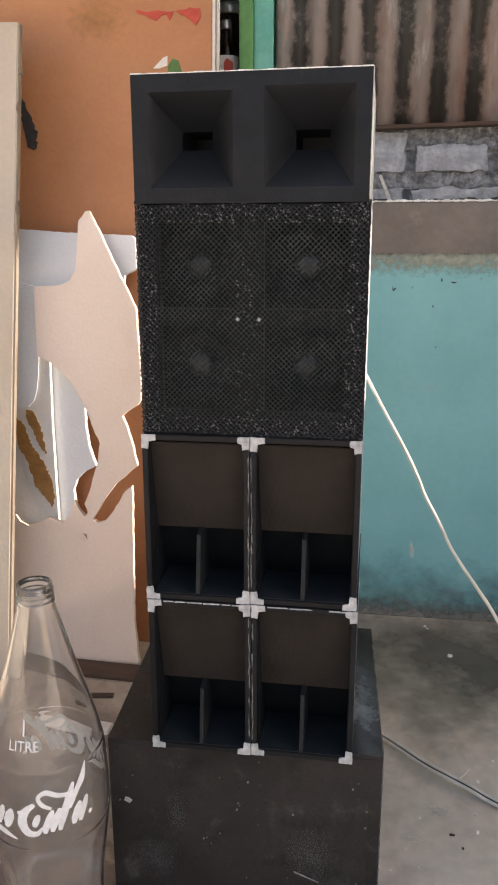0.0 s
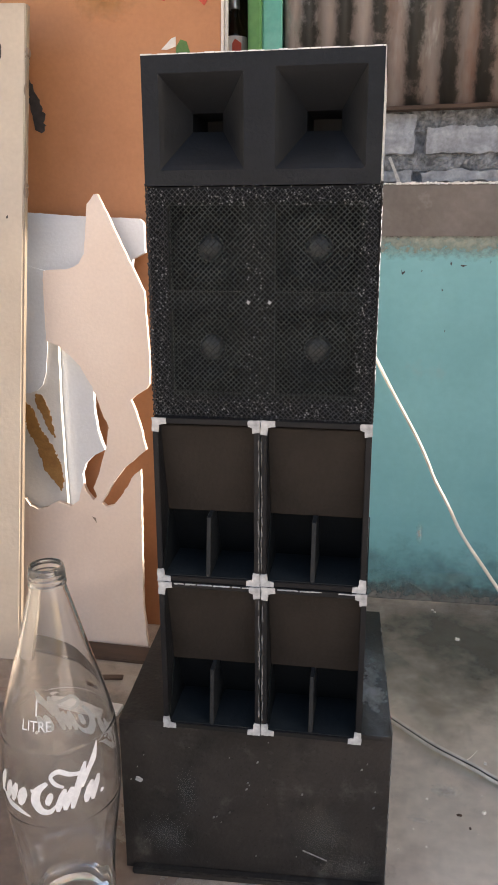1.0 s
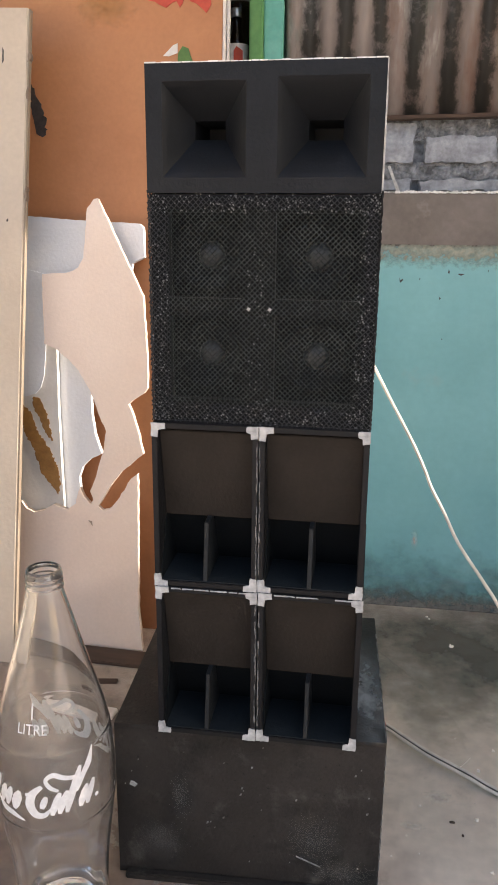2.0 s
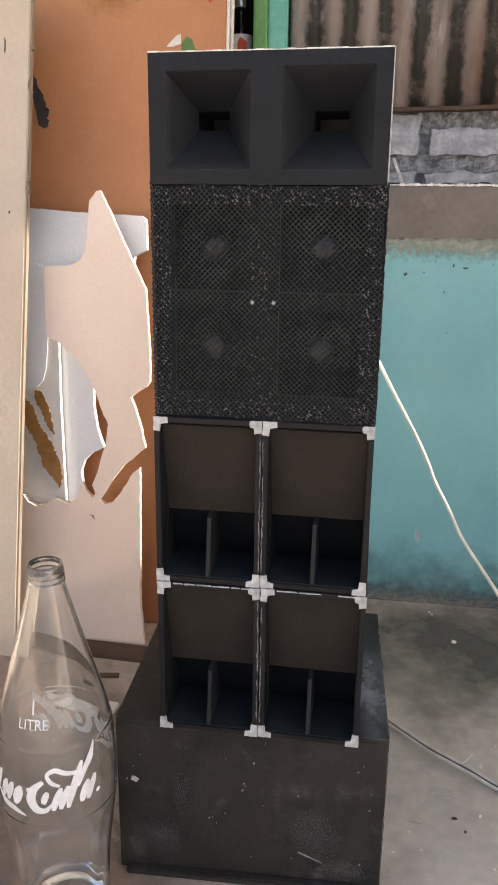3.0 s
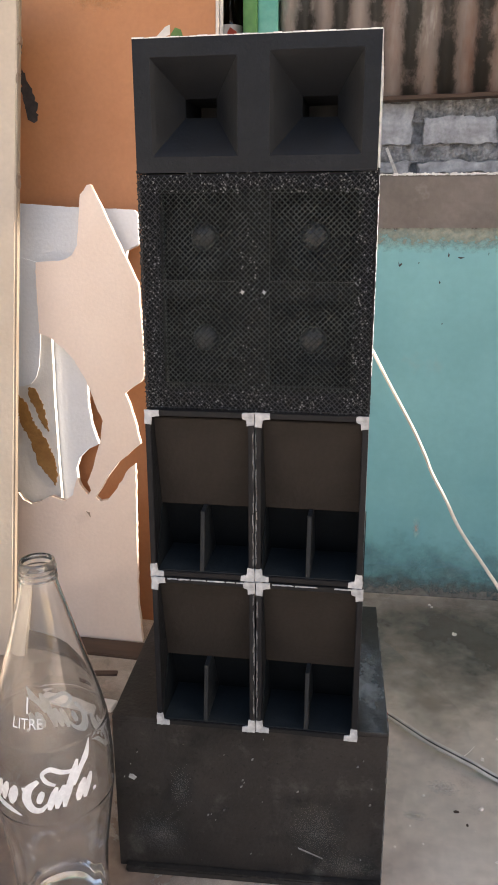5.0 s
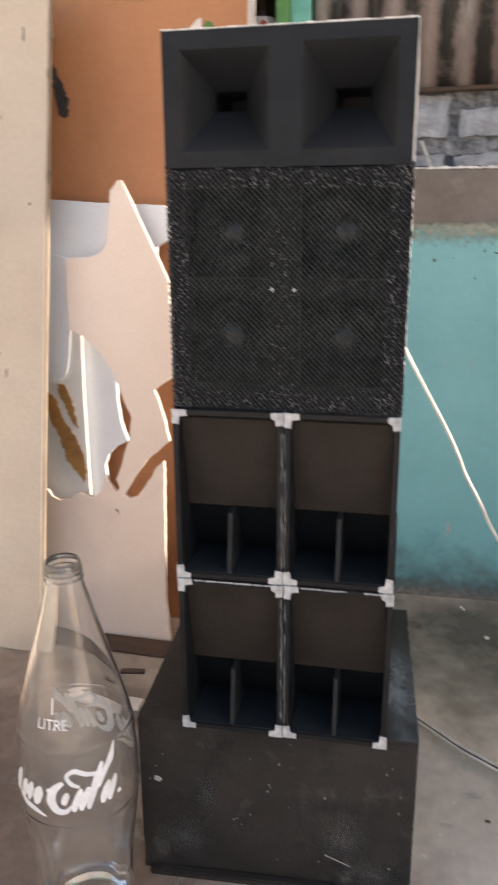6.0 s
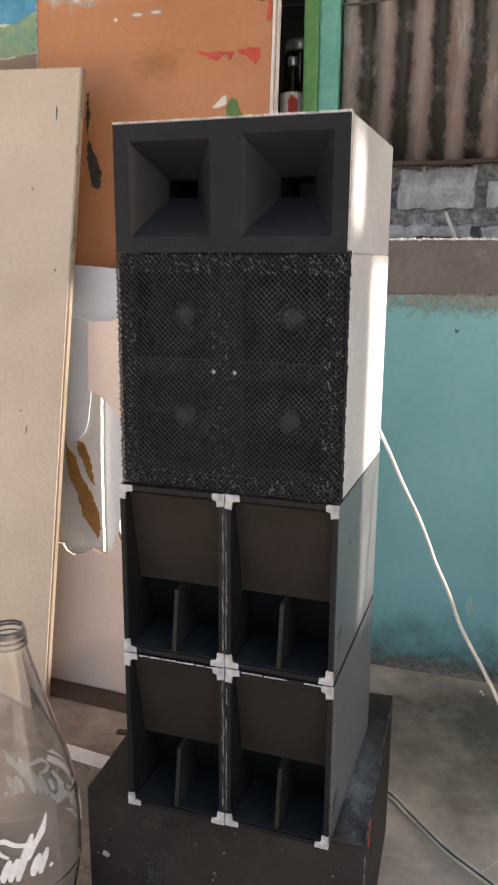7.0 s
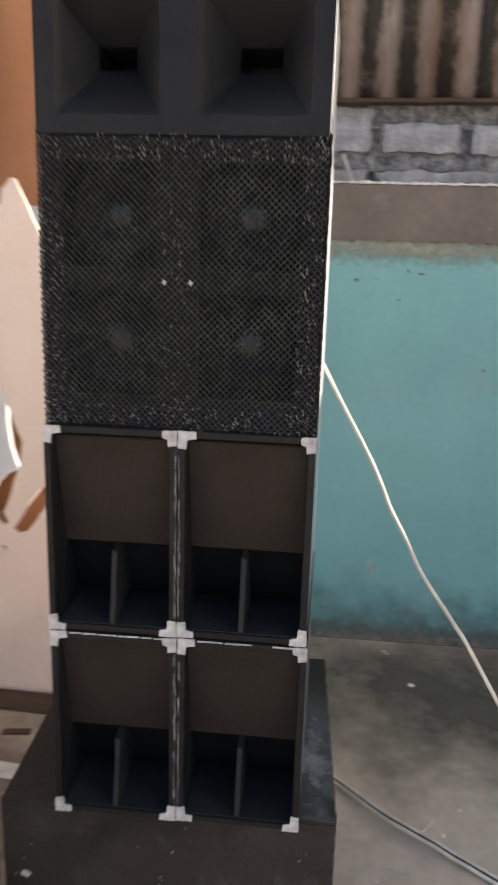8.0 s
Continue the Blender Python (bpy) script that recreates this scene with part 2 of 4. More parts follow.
M_DARKGLASS = glass("brown_bottle_glass", (0.25, 0.16, 0.1))


def film(name, dark, light, rough, scale=6.0, amount=0.55, strength=1.0, aspect=1.0):
    """A thin stain or painted shade that thins out to nothing at an uneven rim; for discs that reach from -1 to 1."""
    m = mat(name, dark, light, rough, scale=scale, fine=40, bump=0.1, stretch=(aspect, 1, 1))
    nt = m.node_tree
    b = nt.nodes["Principled BSDF"]
    co = nt.nodes.new("ShaderNodeTexCoord")
    ln = nt.nodes.new("ShaderNodeVectorMath")
    ln.operation = "LENGTH"
    nt.links.new(co.outputs["Object"], ln.inputs[0])
    nz = nt.nodes.new("ShaderNodeTexNoise")
    nz.inputs["Scale"].default_value, nz.inputs["Detail"].default_value = 3.5, 8
    nz.inputs["Roughness"].default_value = 0.65
    sc = nt.nodes.new("ShaderNodeMapping")
    sc.inputs["Scale"].default_value = (aspect, 1, 1)
    nt.links.new(co.outputs["Object"], sc.inputs["Vector"])
    nt.links.new(sc.outputs["Vector"], nz.inputs["Vector"])
    a = nt.nodes.new("ShaderNodeMath")
    a.operation = "MULTIPLY_ADD"
    a.inputs[1].default_value = 1.6 if aspect <= 1.0 else 1.25
    nt.links.new(nz.outputs["Fac"], a.inputs[0])
    neg = nt.nodes.new("ShaderNodeMath")
    neg.operation = "MULTIPLY"
    neg.inputs[1].default_value = -1.0
    nt.links.new(ln.outputs["Value"], neg.inputs[0])
    nt.links.new(neg.outputs["Value"], a.inputs[2])
    mr = nt.nodes.new("ShaderNodeMapRange")
    mr.inputs["From Min"].default_value, mr.inputs["From Max"].default_value = -0.05, amount
    mr.inputs["To Max"].default_value = strength
    nt.links.new(a.outputs["Value"], mr.inputs["Value"])
    nt.links.new(mr.outputs["Result"], b.inputs["Alpha"])
    return m


M_DUSTFILM = film("dust_film", (0.12, 0.137, 0.147), (0.27, 0.295, 0.31), 0.5, 7, 0.8, 0.9, 0.4)
M_BROWNFILM = film("brown_dust_film", (0.2, 0.135, 0.1), (0.34, 0.25, 0.195), 0.9, 5, 0.7, 0.85)
# dark tint for the shaded floor near the wall
M_SHADEFILM = film("floor_shade_film", (0.082, 0.068, 0.05), (0.14, 0.118, 0.092), 0.55, 4, 0.6, 0.84, 2.2)
M_WALLFILM = film("damp_wall_film", (0.09, 0.185, 0.19), (0.16, 0.26, 0.25), 0.7, 8, 0.8, 0.9, 5.0)
M_FOOTFILM = film("grey_wall_grime", (0.13, 0.122, 0.105), (0.24, 0.228, 0.2), 0.85, 6, 0.6, 0.92, 14.0)
M_BLACKFILM = film("dark_smear", (0.05, 0.035, 0.03), (0.1, 0.07, 0.06), 0.7, 6, 0.6, 0.75)
M_PALEFILM = film("pale_floor_scuff", (0.84, 0.74, 0.63), (0.92, 0.83, 0.72), 0.8, 6, 1.0, 0.5)
M_SCUFFFILM = film("pale_scuff_film", (0.07, 0.068, 0.064), (0.13, 0.126, 0.118), 0.75, 5, 1.1, 0.5)
M_YELLOWFILM = film("yellow_smear", (0.47, 0.215, 0.058), (0.53, 0.255, 0.07), 0.6, 5, 1.3, 0.7)
M_WHITEFILM = film("white_smear", (0.6, 0.55, 0.5), (0.78, 0.74, 0.7), 0.6, 5, 0.45, 0.95)
M_GREENFILM = film("peeling_beige_film", (0.27, 0.31, 0.26), (0.40, 0.37, 0.28), 0.8, 6, 0.65, 0.9, 12.0)


# ---- builders ----
def bm_box(bm, x0, x1, y0, y1, z0, z1, bevel=0.0):
    vs = bmesh.ops.create_cube(bm, size=1.0)["verts"]
    for v in vs:
        v.co = Vector((x0 + (v.co.x + 0.5) * (x1 - x0), y0 + (v.co.y + 0.5) * (y1 - y0), z0 + (v.co.z + 0.5) * (z1 - z0)))
    if bevel:
        es = {e for v in vs for e in v.link_edges}
        bmesh.ops.bevel(bm, geom=list(es), offset=bevel, segments=2, affect="EDGES", clamp_overlap=True)
    return bm


def box(x0, x1, y0, y1, z0, z1, bevel=0.0):
    return bm_box(bmesh.new(), x0, x1, y0, y1, z0, z1, bevel)


def part(name, bm, material, parent=None, label="", smooth=False):
    me = bpy.data.meshes.new(name)
    bmesh.ops.recalc_face_normals(bm, faces=bm.faces)
    bm.to_mesh(me)
    bm.free()
    for mt in material if isinstance(material, (list, tuple)) else [material]:
        me.materials.append(mt)
    if smooth:
        for p in me.polygons:
            p.use_smooth = True
    ob = new(name, me)
    if parent:
        ob.parent = parent
    if label:
        ob["label"] = label
    return ob


def thing(name, x, y, z, label, category, group="", rx=0, ry=0, rz=0):
    ob = new(name)
    ob.empty_display_size = 0.02
    ob.matrix_world = pose(x, y, z, rx, ry, rz)
    return tagged(ob, label, category, group)


def film_disc(name, at, radii, rx, material, parent=None, label=""):
    bm = bmesh.new()
    bm.faces.new([bm.verts.new((math.cos(2 * math.pi * k / 48), math.sin(2 * math.pi * k / 48), 0)) for k in range(48)])
    ob = part(name, bm, material, parent, label)
    ob.matrix_local = pose(*at, rx) @ Matrix.Diagonal((radii[0], radii[1], 1, 1))
    return ob


def slab(pts, y0, y1, rag=0.0, step=0.006, seed=1):
    """A flat cut sheet: outline (x, z), from y0 to y1 thick, its outline crumbled by rag."""
    rnd = random.Random(seed)
    out = []
    n = len(pts)
    for i in range(n):
        a, b = Vector(pts[i]), Vector(pts[(i + 1) % n])
        k = max(1, int((b - a).length / step)) if rag else 1
        for j in range(k):
            p = a.lerp(b, j / k)
            if rag:
                p = p + Vector((rnd.uniform(-rag, rag), rnd.uniform(-rag, rag)))
            out.append(p)
    bm = bmesh.new()
    f0 = bm.faces.new([bm.verts.new((p.x, y0, p.y)) for p in out])
    r = bmesh.ops.extrude_face_region(bm, geom=[f0])
    bmesh.ops.translate(bm, vec=(0, y1 - y0, 0), verts=[v for v in r["geom"] if isinstance(v, bmesh.types.BMVert)])
    bmesh.ops.triangulate(bm, faces=[f for f in bm.faces if len(f.verts) > 4])
    return bm


def tube(points, radius, sides=8):
    """A smooth round cord through points."""
    pts = [Vector(p) for p in points]
    fine = []
    for i in range(len(pts) - 1):
        p0, p1, p2, p3 = pts[max(i - 1, 0)], pts[i], pts[i + 1], pts[min(i + 2, len(pts) - 1)]
        for j in range(8):
            t = j / 8
            fine.append(0.5 * ((2 * p1) + (p2 - p0) * t + (2 * p0 - 5 * p1 + 4 * p2 - p3) * t * t + (3 * p1 - p0 - 3 * p2 + p3) * t ** 3))
    fine.append(pts[-1])
    bm = bmesh.new()
    rings = []
    for i, p in enumerate(fine):
        d = (fine[min(i + 1, len(fine) - 1)] - fine[max(i - 1, 0)]).normalized()
        u = d.cross(Vector((0, 0.3, 1))).normalized()
        w = d.cross(u)
        rings.append([bm.verts.new(p + radius * (math.cos(a) * u + math.sin(a) * w)) for a in (2 * math.pi * k / sides for k in range(sides))])
    for a, b in zip(rings, rings[1:]):
        for k in range(sides):
            bm.faces.new((a[k], a[(k + 1) % sides], b[(k + 1) % sides], b[k]))
    bm.faces.new(rings[0])
    bm.faces.new(rings[-1])
    return bm


def lathe(profile, sides=64, close=True):
    bm = bmesh.new()
    rings = []
    for r, z in profile:
        rings.append([bm.verts.new((r * math.cos(2 * math.pi * k / sides), r * math.sin(2 * math.pi * k / sides), z)) for k in range(sides)])
    for a, b in zip(rings, rings[1:]):
        for k in range(sides):
            bm.faces.new((a[k], a[(k + 1) % sides], b[(k + 1) % sides], b[k]))
    if close:
        bm.faces.new(rings[0])
        bm.faces.new(rings[-1])
    return bm


# ---- setting ----
WALL_Y = 1.157


def ground():
    bm = bmesh.new()
    bmesh.ops.create_grid(bm, x_segments=8, y_segments=8, size=60)
    bmesh.ops.translate(bm, verts=bm.verts, vec=(0, 0, 0))
    tagged(part("ground", bm, M_FLOOR), "worn grey concrete floor with dust and pale specks", "floor", kind="structure")


ground()


def back_wall():
    w = thing("wall_back", 0, WALL_Y, 0, "teal-painted plaster wall with a brown concrete ledge", "wall")
    w["kind"] = "structure"
    part("plaster", box(-3.0, 3.0, 0, 0.15, -0.05, 0.56), M_TEAL, w)
    part("ledge", box(-3.0, 3.0, -0.003, 0.15, 0.5605, 0.634, 0.003), M_LEDGE, w, "brown stained concrete ledge")
    # crumbly pale crest along the ledge's front edge, its bright light put into the colour
    rnd = random.Random(4)
    bm = bmesh.new()
    x = -0.06
    while x < 1.2:
        d = rnd.uniform(0.0012, 0.005)
        bm_box(bm, x, x + d * 0.97, -0.004 + rnd.uniform(0, 0.002), 0.012, 0.632 + 0.0012 * rnd.random(), 0.6349 + 0.0018 * rnd.random() ** 2 + 0.001 * noise.noise((x * 25, 0, 0)), 0.0006)
        x += d
    part("bright_crest", bm, M_CREST, w, "crumbling ledge edge with its sunlight painted in")
    for i, (x, z, a, b) in enumerate(((0.125, 0.512, 0.005, 0.006), (0.153, 0.515, 0.0015, 0.003), (0.193, 0.525, 0.002, 0.006), (0.207, 0.523, 0.009, 0.002), (0.247, 0.528, 0.002, 0.004), (0.183, 0.488, 0.002, 0.003), (0.30, 0.4, 0.003, 0.004), (0.19, 0.43, 0.002, 0.002), (0.41, 0.33, 0.004, 0.003))):
        part("dark_mark", slab([(x, z), (x + a * 0.4, z - 0.0015), (x + a, z + b * 0.4), (x + a * 0.8, z + b * 0.6), (x + a * 0.3, z + 0.0015), (x, z + b)], -0.0006, 0.001, 0.0006, 0.003, seed=70 + i), M_BLACKP, w)
    film_disc("pale_smear", (0.172, -0.0026, 0.115), (0.007, 0.022), 90, M_PALEFILM, w, "pale smear on the teal paint")
    film_disc("damp_patch", (0.2, -0.0009, 0.0), (0.8, 0.15), 90, M_WALLFILM, w, "damp grime at the foot of the wall")
    film_disc("grime_strip", (0.2, -0.0018, 0.0), (0.75, 0.05), 90, M_FOOTFILM, w, "grey grime where the wall meets the floor")
    film_disc("peeling_patch", (0.2, -0.0014, 0.556), (0.5, 0.036), 90, M_GREENFILM, w, "peeling beige patch under the ledge")
    return w


back_wall()


def lumpy(x0, x1, z0, z1, nx, nz, y, amp, scale, seed, edge=0.0):
    """A rough face on a grid, pushed in and out, its rim bent back by edge."""
    bm = bmesh.new()
    rows = []
    for k in range(nz + 1):
        row = []
        for i in range(nx + 1):
            u, v = i / nx, k / nz
            x, z = x0 + (x1 - x0) * u, z0 + (z1 - z0) * v
            p = Vector((x * scale, z * scale, seed))
            d = amp * (noise.noise(p) + 0.5 * noise.noise(p * 2.7) + 0.3 * noise.noise(p * 6.1))
            rim = min(i, nx - i, k, nz - k) == 0
            j = 0.005 * noise.noise(p * 0.8 + Vector((5, 5, 5))) + 0.0022 * noise.noise(p * 3) if edge else 0
            row.append(bm.verts.new((x + j, y + d + (edge if rim else 0), z + j)))
        rows.append(row)
    for a, b in zip(rows, rows[1:]):
        for i in range(nx):
            bm.faces.new((a[i], a[i + 1], b[i + 1], b[i]))
    return bm


def block_wall():
    w = thing("wall_upper", 0, 1.205, 0.634, "grey concrete block wall with rough mortar joints", "wall")
    w["kind"] = "structure"
    # core carried up unseen behind the iron sheet to block stray sun
    part("core", box(-0.05, 3.0, 0.014, 0.1, -0.004, 0.94), M_MORTAR, w)
    part("mortar", lumpy(-0.054, 0.8, 0.019, 0.044, 420, 14, 0.005, 0.0055, 85, 2), M_MORTAR, w, "lumpy grey mortar")
    part("mortar", lumpy(-0.054, 0.8, 0.072, 0.106, 420, 20, 0.004, 0.0065, 70, 7), M_MORTAR, w, "lumpy grey mortar")
    rnd = random.Random(9)
    for row, z0, z1, off in ((0, -0.001, 0.0245, -0.024), (1, 0.039, 0.080, -0.203)):
        x = off
        n = 0
        while x < 1.3:
            tall = 0.018 if row and n < 3 else 0.0
            bm = lumpy(0, 0.108 if row else 0.1655, z0, z1 + tall, 26, 5 if row == 0 else 15, 0, 0.0014, 60, 11 + n + 40 * row, 0.03)
            b = part("block", bm, M_BLOCK, w)
            b.location = (x, rnd.uniform(-0.002, 0.002) - 0.002, 0)
            x += 0.117 if row else 0.168
            if row and n == 2:
                x = 0.1485
            n += 1
    return w


block_wall()


def corrugated():
    pitch, amp = 0.0482, 0.0095
    bm = bmesh.new()
    cols = []
    n = 12 * 31
    for i in range(n + 1):
        x = -0.05 + i * pitch / 12
        y = 1.196 + amp * math.sin(2 * math.pi * (x - 0.11735) / pitch)
        cols.append([bm.verts.new((x, y + 0.0012 * noise.noise((x * 9, z * 9, 0)), z)) for z in (0.7365 + 0.003 * noise.noise((x * 30, 0, 5)), 0.9, 1.1, 1.25, 1.59)])
    for a, b in zip(cols, cols[1:]):
        for k in range(4):
            bm.faces.new((a[k], b[k], b[k + 1], a[k + 1]))
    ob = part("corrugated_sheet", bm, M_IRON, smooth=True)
    sol = ob.modifiers.new("thickness", "SOLIDIFY")
    sol.thickness = 0.0012
    tagged(ob, "rusty corrugated iron sheet above the block wall", "iron sheet", kind="structure")
    bm = bmesh.new()
    rings = []
    for i in range(61):
        x = -0.05 + i * 0.0225
        z, h = 0.7325 + 0.0015 * noise.noise((x * 14, 3, 0)) + 0.02 * max(0, x - 0.1) * 0.5, 0.0048 + 0.001 * noise.noise((x * 40, 8, 0))
        rings.append([bm.verts.new(c) for c in ((x, 1.178, z), (x, 1.203, z), (x, 1.203, z + h), (x, 1.178, z + h))])
    for a, b in zip(rings, rings[1:]):
        for k in range(4):
            bm.faces.new((a[k], a[(k + 1) % 4], b[(k + 1) % 4], b[k]))
    bm.faces.new(rings[0])
    bm.faces.new(rings[-1])
    tagged(part("trim_batten", bm, M_DARKWOOD), "dark brown batten under the iron sheet", "batten", kind="structure")


corrugated()


def window_side():
    """The opening with its green frame beside the block wall; the room behind has its gloom in the wall colour."""
    fr = thing("window_1", -0.0975, 1.165, 0.634, "green and aqua painted wooden window frame", "window frame")
    fr["kind"] = "structure"
    part("outer_post", box(0, 0.0185, 0.0, 0.05, 0, 0.945, 0.002), M_GFRAME, fr, "green painted post")
    part("inner_post", box(0.0187, 0.0455, 0.012, 0.06, 0, 0.945, 0.002), M_TFRAME, fr, "aqua painted post")
    part("head", box(-0.5225, 0.0, 0.0, 0.05, 0.6, 0.945, 0.002), M_TFRAME, fr, "aqua painted head board")
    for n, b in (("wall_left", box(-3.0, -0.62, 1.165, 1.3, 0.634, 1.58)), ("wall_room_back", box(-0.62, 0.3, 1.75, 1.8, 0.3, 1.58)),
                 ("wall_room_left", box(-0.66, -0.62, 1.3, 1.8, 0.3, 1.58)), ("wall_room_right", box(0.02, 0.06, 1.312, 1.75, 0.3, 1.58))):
        tagged(part(n, b, M_DARK if "room" in n else M_TEAL), "plain wall", "wall", kind="structure")
    tagged(part("ceiling_room", box(-0.66, 0.3, 1.3, 1.8, 1.58, 1.6), M_DARK), "ceiling of the room behind the window, its gloom painted in", "ceiling", kind="structure")


window_side()


def orange_panel():
    p = thing("painted_panel", 0, 1.02, 0, "orange painted plywood panel with mural marks, leaning on the wall", "panel", rx=-4.86)
    part("sheet", box(-0.463, -0.121, 0.0, 0.006, 0.0, 1.2, 0.0006), M_ORANGE, p)
    part("edge_strip", box(-0.1205, -0.1165, -0.003, 0.008, 0.0, 1.2, 0.0006), M_WHITEP, p, "white edge strip")
    part("edge_lip", box(-0.1160, -0.1125, 0.002, 0.009, 0.0, 1.2, 0.0006), M_WHITEP, p, "pale outer lip")
    T = -0.0012
    part("red_mark", slab([(-0.224, 0.874), (-0.206, 0.866), (-0.196, 0.861), (-0.188, 0.868), (-0.182, 0.869), (-0.178, 0.86), (-0.172, 0.872)], T, 0.001, 0.001, seed=2), M_RED, p, "red painted bunting mark")
    part("red_mark", slab([(-0.168, 0.872), (-0.150, 0.875), (-0.138, 0.874), (-0.137, 0.864), (-0.143, 0.853), (-0.151, 0.862)], T, 0.001, 0.001, seed=3), M_RED, p, "red painted bunting mark")
    part("green_mark", slab([(-0.179, 0.784), (-0.180, 0.806), (-0.174, 0.815), (-0.166, 0.812), (-0.160, 0.796), (-0.154, 0.782)], T, 0.001, 0.0006, seed=4), M_GREEN, p, "green painted mark")
    part("pale_mark", slab([(-0.200, 0.803), (-0.186, 0.816), (-0.181, 0.818), (-0.181, 0.807), (-0.192, 0.803)], T * 0.7, 0.001, 0.0006, seed=5), M_WHITEP, p, "pale smear")
    film_disc("yellow_mark", (-0.278, -0.0006, 0.864), (0.05, 0.032), 90, M_YELLOWFILM, p, "faded yellow smear")
    film_disc("cloud_mark", (-0.408, -0.0008, 0.978), (0.085, 0.045), 90, M_WHITEFILM, p, "white painted cloud")
    film_disc("cloud_mark", (-0.212, -0.0009, 0.990), (0.085, 0.042), 90, M_WHITEFILM, p, "white painted cloud")
    part("red_drip", slab([(-0.128, 0.905), (-0.123, 0.905), (-0.123, 0.955), (-0.127, 0.94)], T, 0.001, 0.001, seed=9), M_RED, p, "red drip")
    for i, (x, z, w) in enumerate(((-0.345, 0.922, 0.006), (-0.318, 0.926, 0.016), (-0.292, 0.927, 0.018), (-0.14, 0.93, 0.01), (-0.137, 0.948, 0.008))):
        film_disc("paint_fleck", (x + w / 2, -0.0007, z + 0.001), (w * 0.8, 0.004), 90, M_WHITEFILM if i < 3 else M_BLACKFILM, p)
    part("black_mark", slab([(-0.383, 0.772), (-0.377, 0.757), (-0.369, 0.742), (-0.364, 0.726), (-0.363, 0.706), (-0.374, 0.704), (-0.381, 0.722), (-0.385, 0.745)], T, 0.001, 0.0022, 0.004, seed=10), M_BLACKP, p, "black dry-brush mark")
    part("black_drip", slab([(-0.386, 0.83), (-0.383, 0.832), (-0.381, 0.800), (-0.384, 0.776), (-0.387, 0.79)], T, 0.001, 0.0015, 0.004, seed=11), M_BLACKP, p)
    q = thing("mural_panel", 0, 1.02, 0, "mural panel painted blue, green and brown beside the orange one", "panel", rx=-4.86)
    part("sheet", box(-1.1, -0.4645, 0.0, 0.006, 0.0, 1.2, 0.0006), M_TAN, q)
    part("blue_sea", slab([(-1.0, 0.93), (-0.60, 0.925), (-0.55, 0.935), (-0.5, 0.93), (-0.4655, 0.945), (-0.4655, 0.975), (-0.6, 0.965), (-1.0, 0.975)], -0.0012, 0.001, 0.0015, seed=12), M_BLUEP, q, "blue painted sea")
    part("green_shore", slab([(-1.0, 0.90), (-0.6, 0.89), (-0.52, 0.885), (-0.4655, 0.89), (-0.4655, 0.944), (-0.49, 0.94), (-0.51, 0.928), (-1.0, 0.928)], -0.001, 0.001, 0.002, seed=13), M_SEA, q, "green painted shore")
    part("brown_shore", slab([(-1.0, 0.80), (-0.4655, 0.80), (-0.4655, 0.889), (-0.52, 0.884), (-0.6, 0.889), (-1.0, 0.889)], -0.0011, 0.001, 0.001, seed=14), M_WOODY, q, "brown painted ground")


orange_panel()


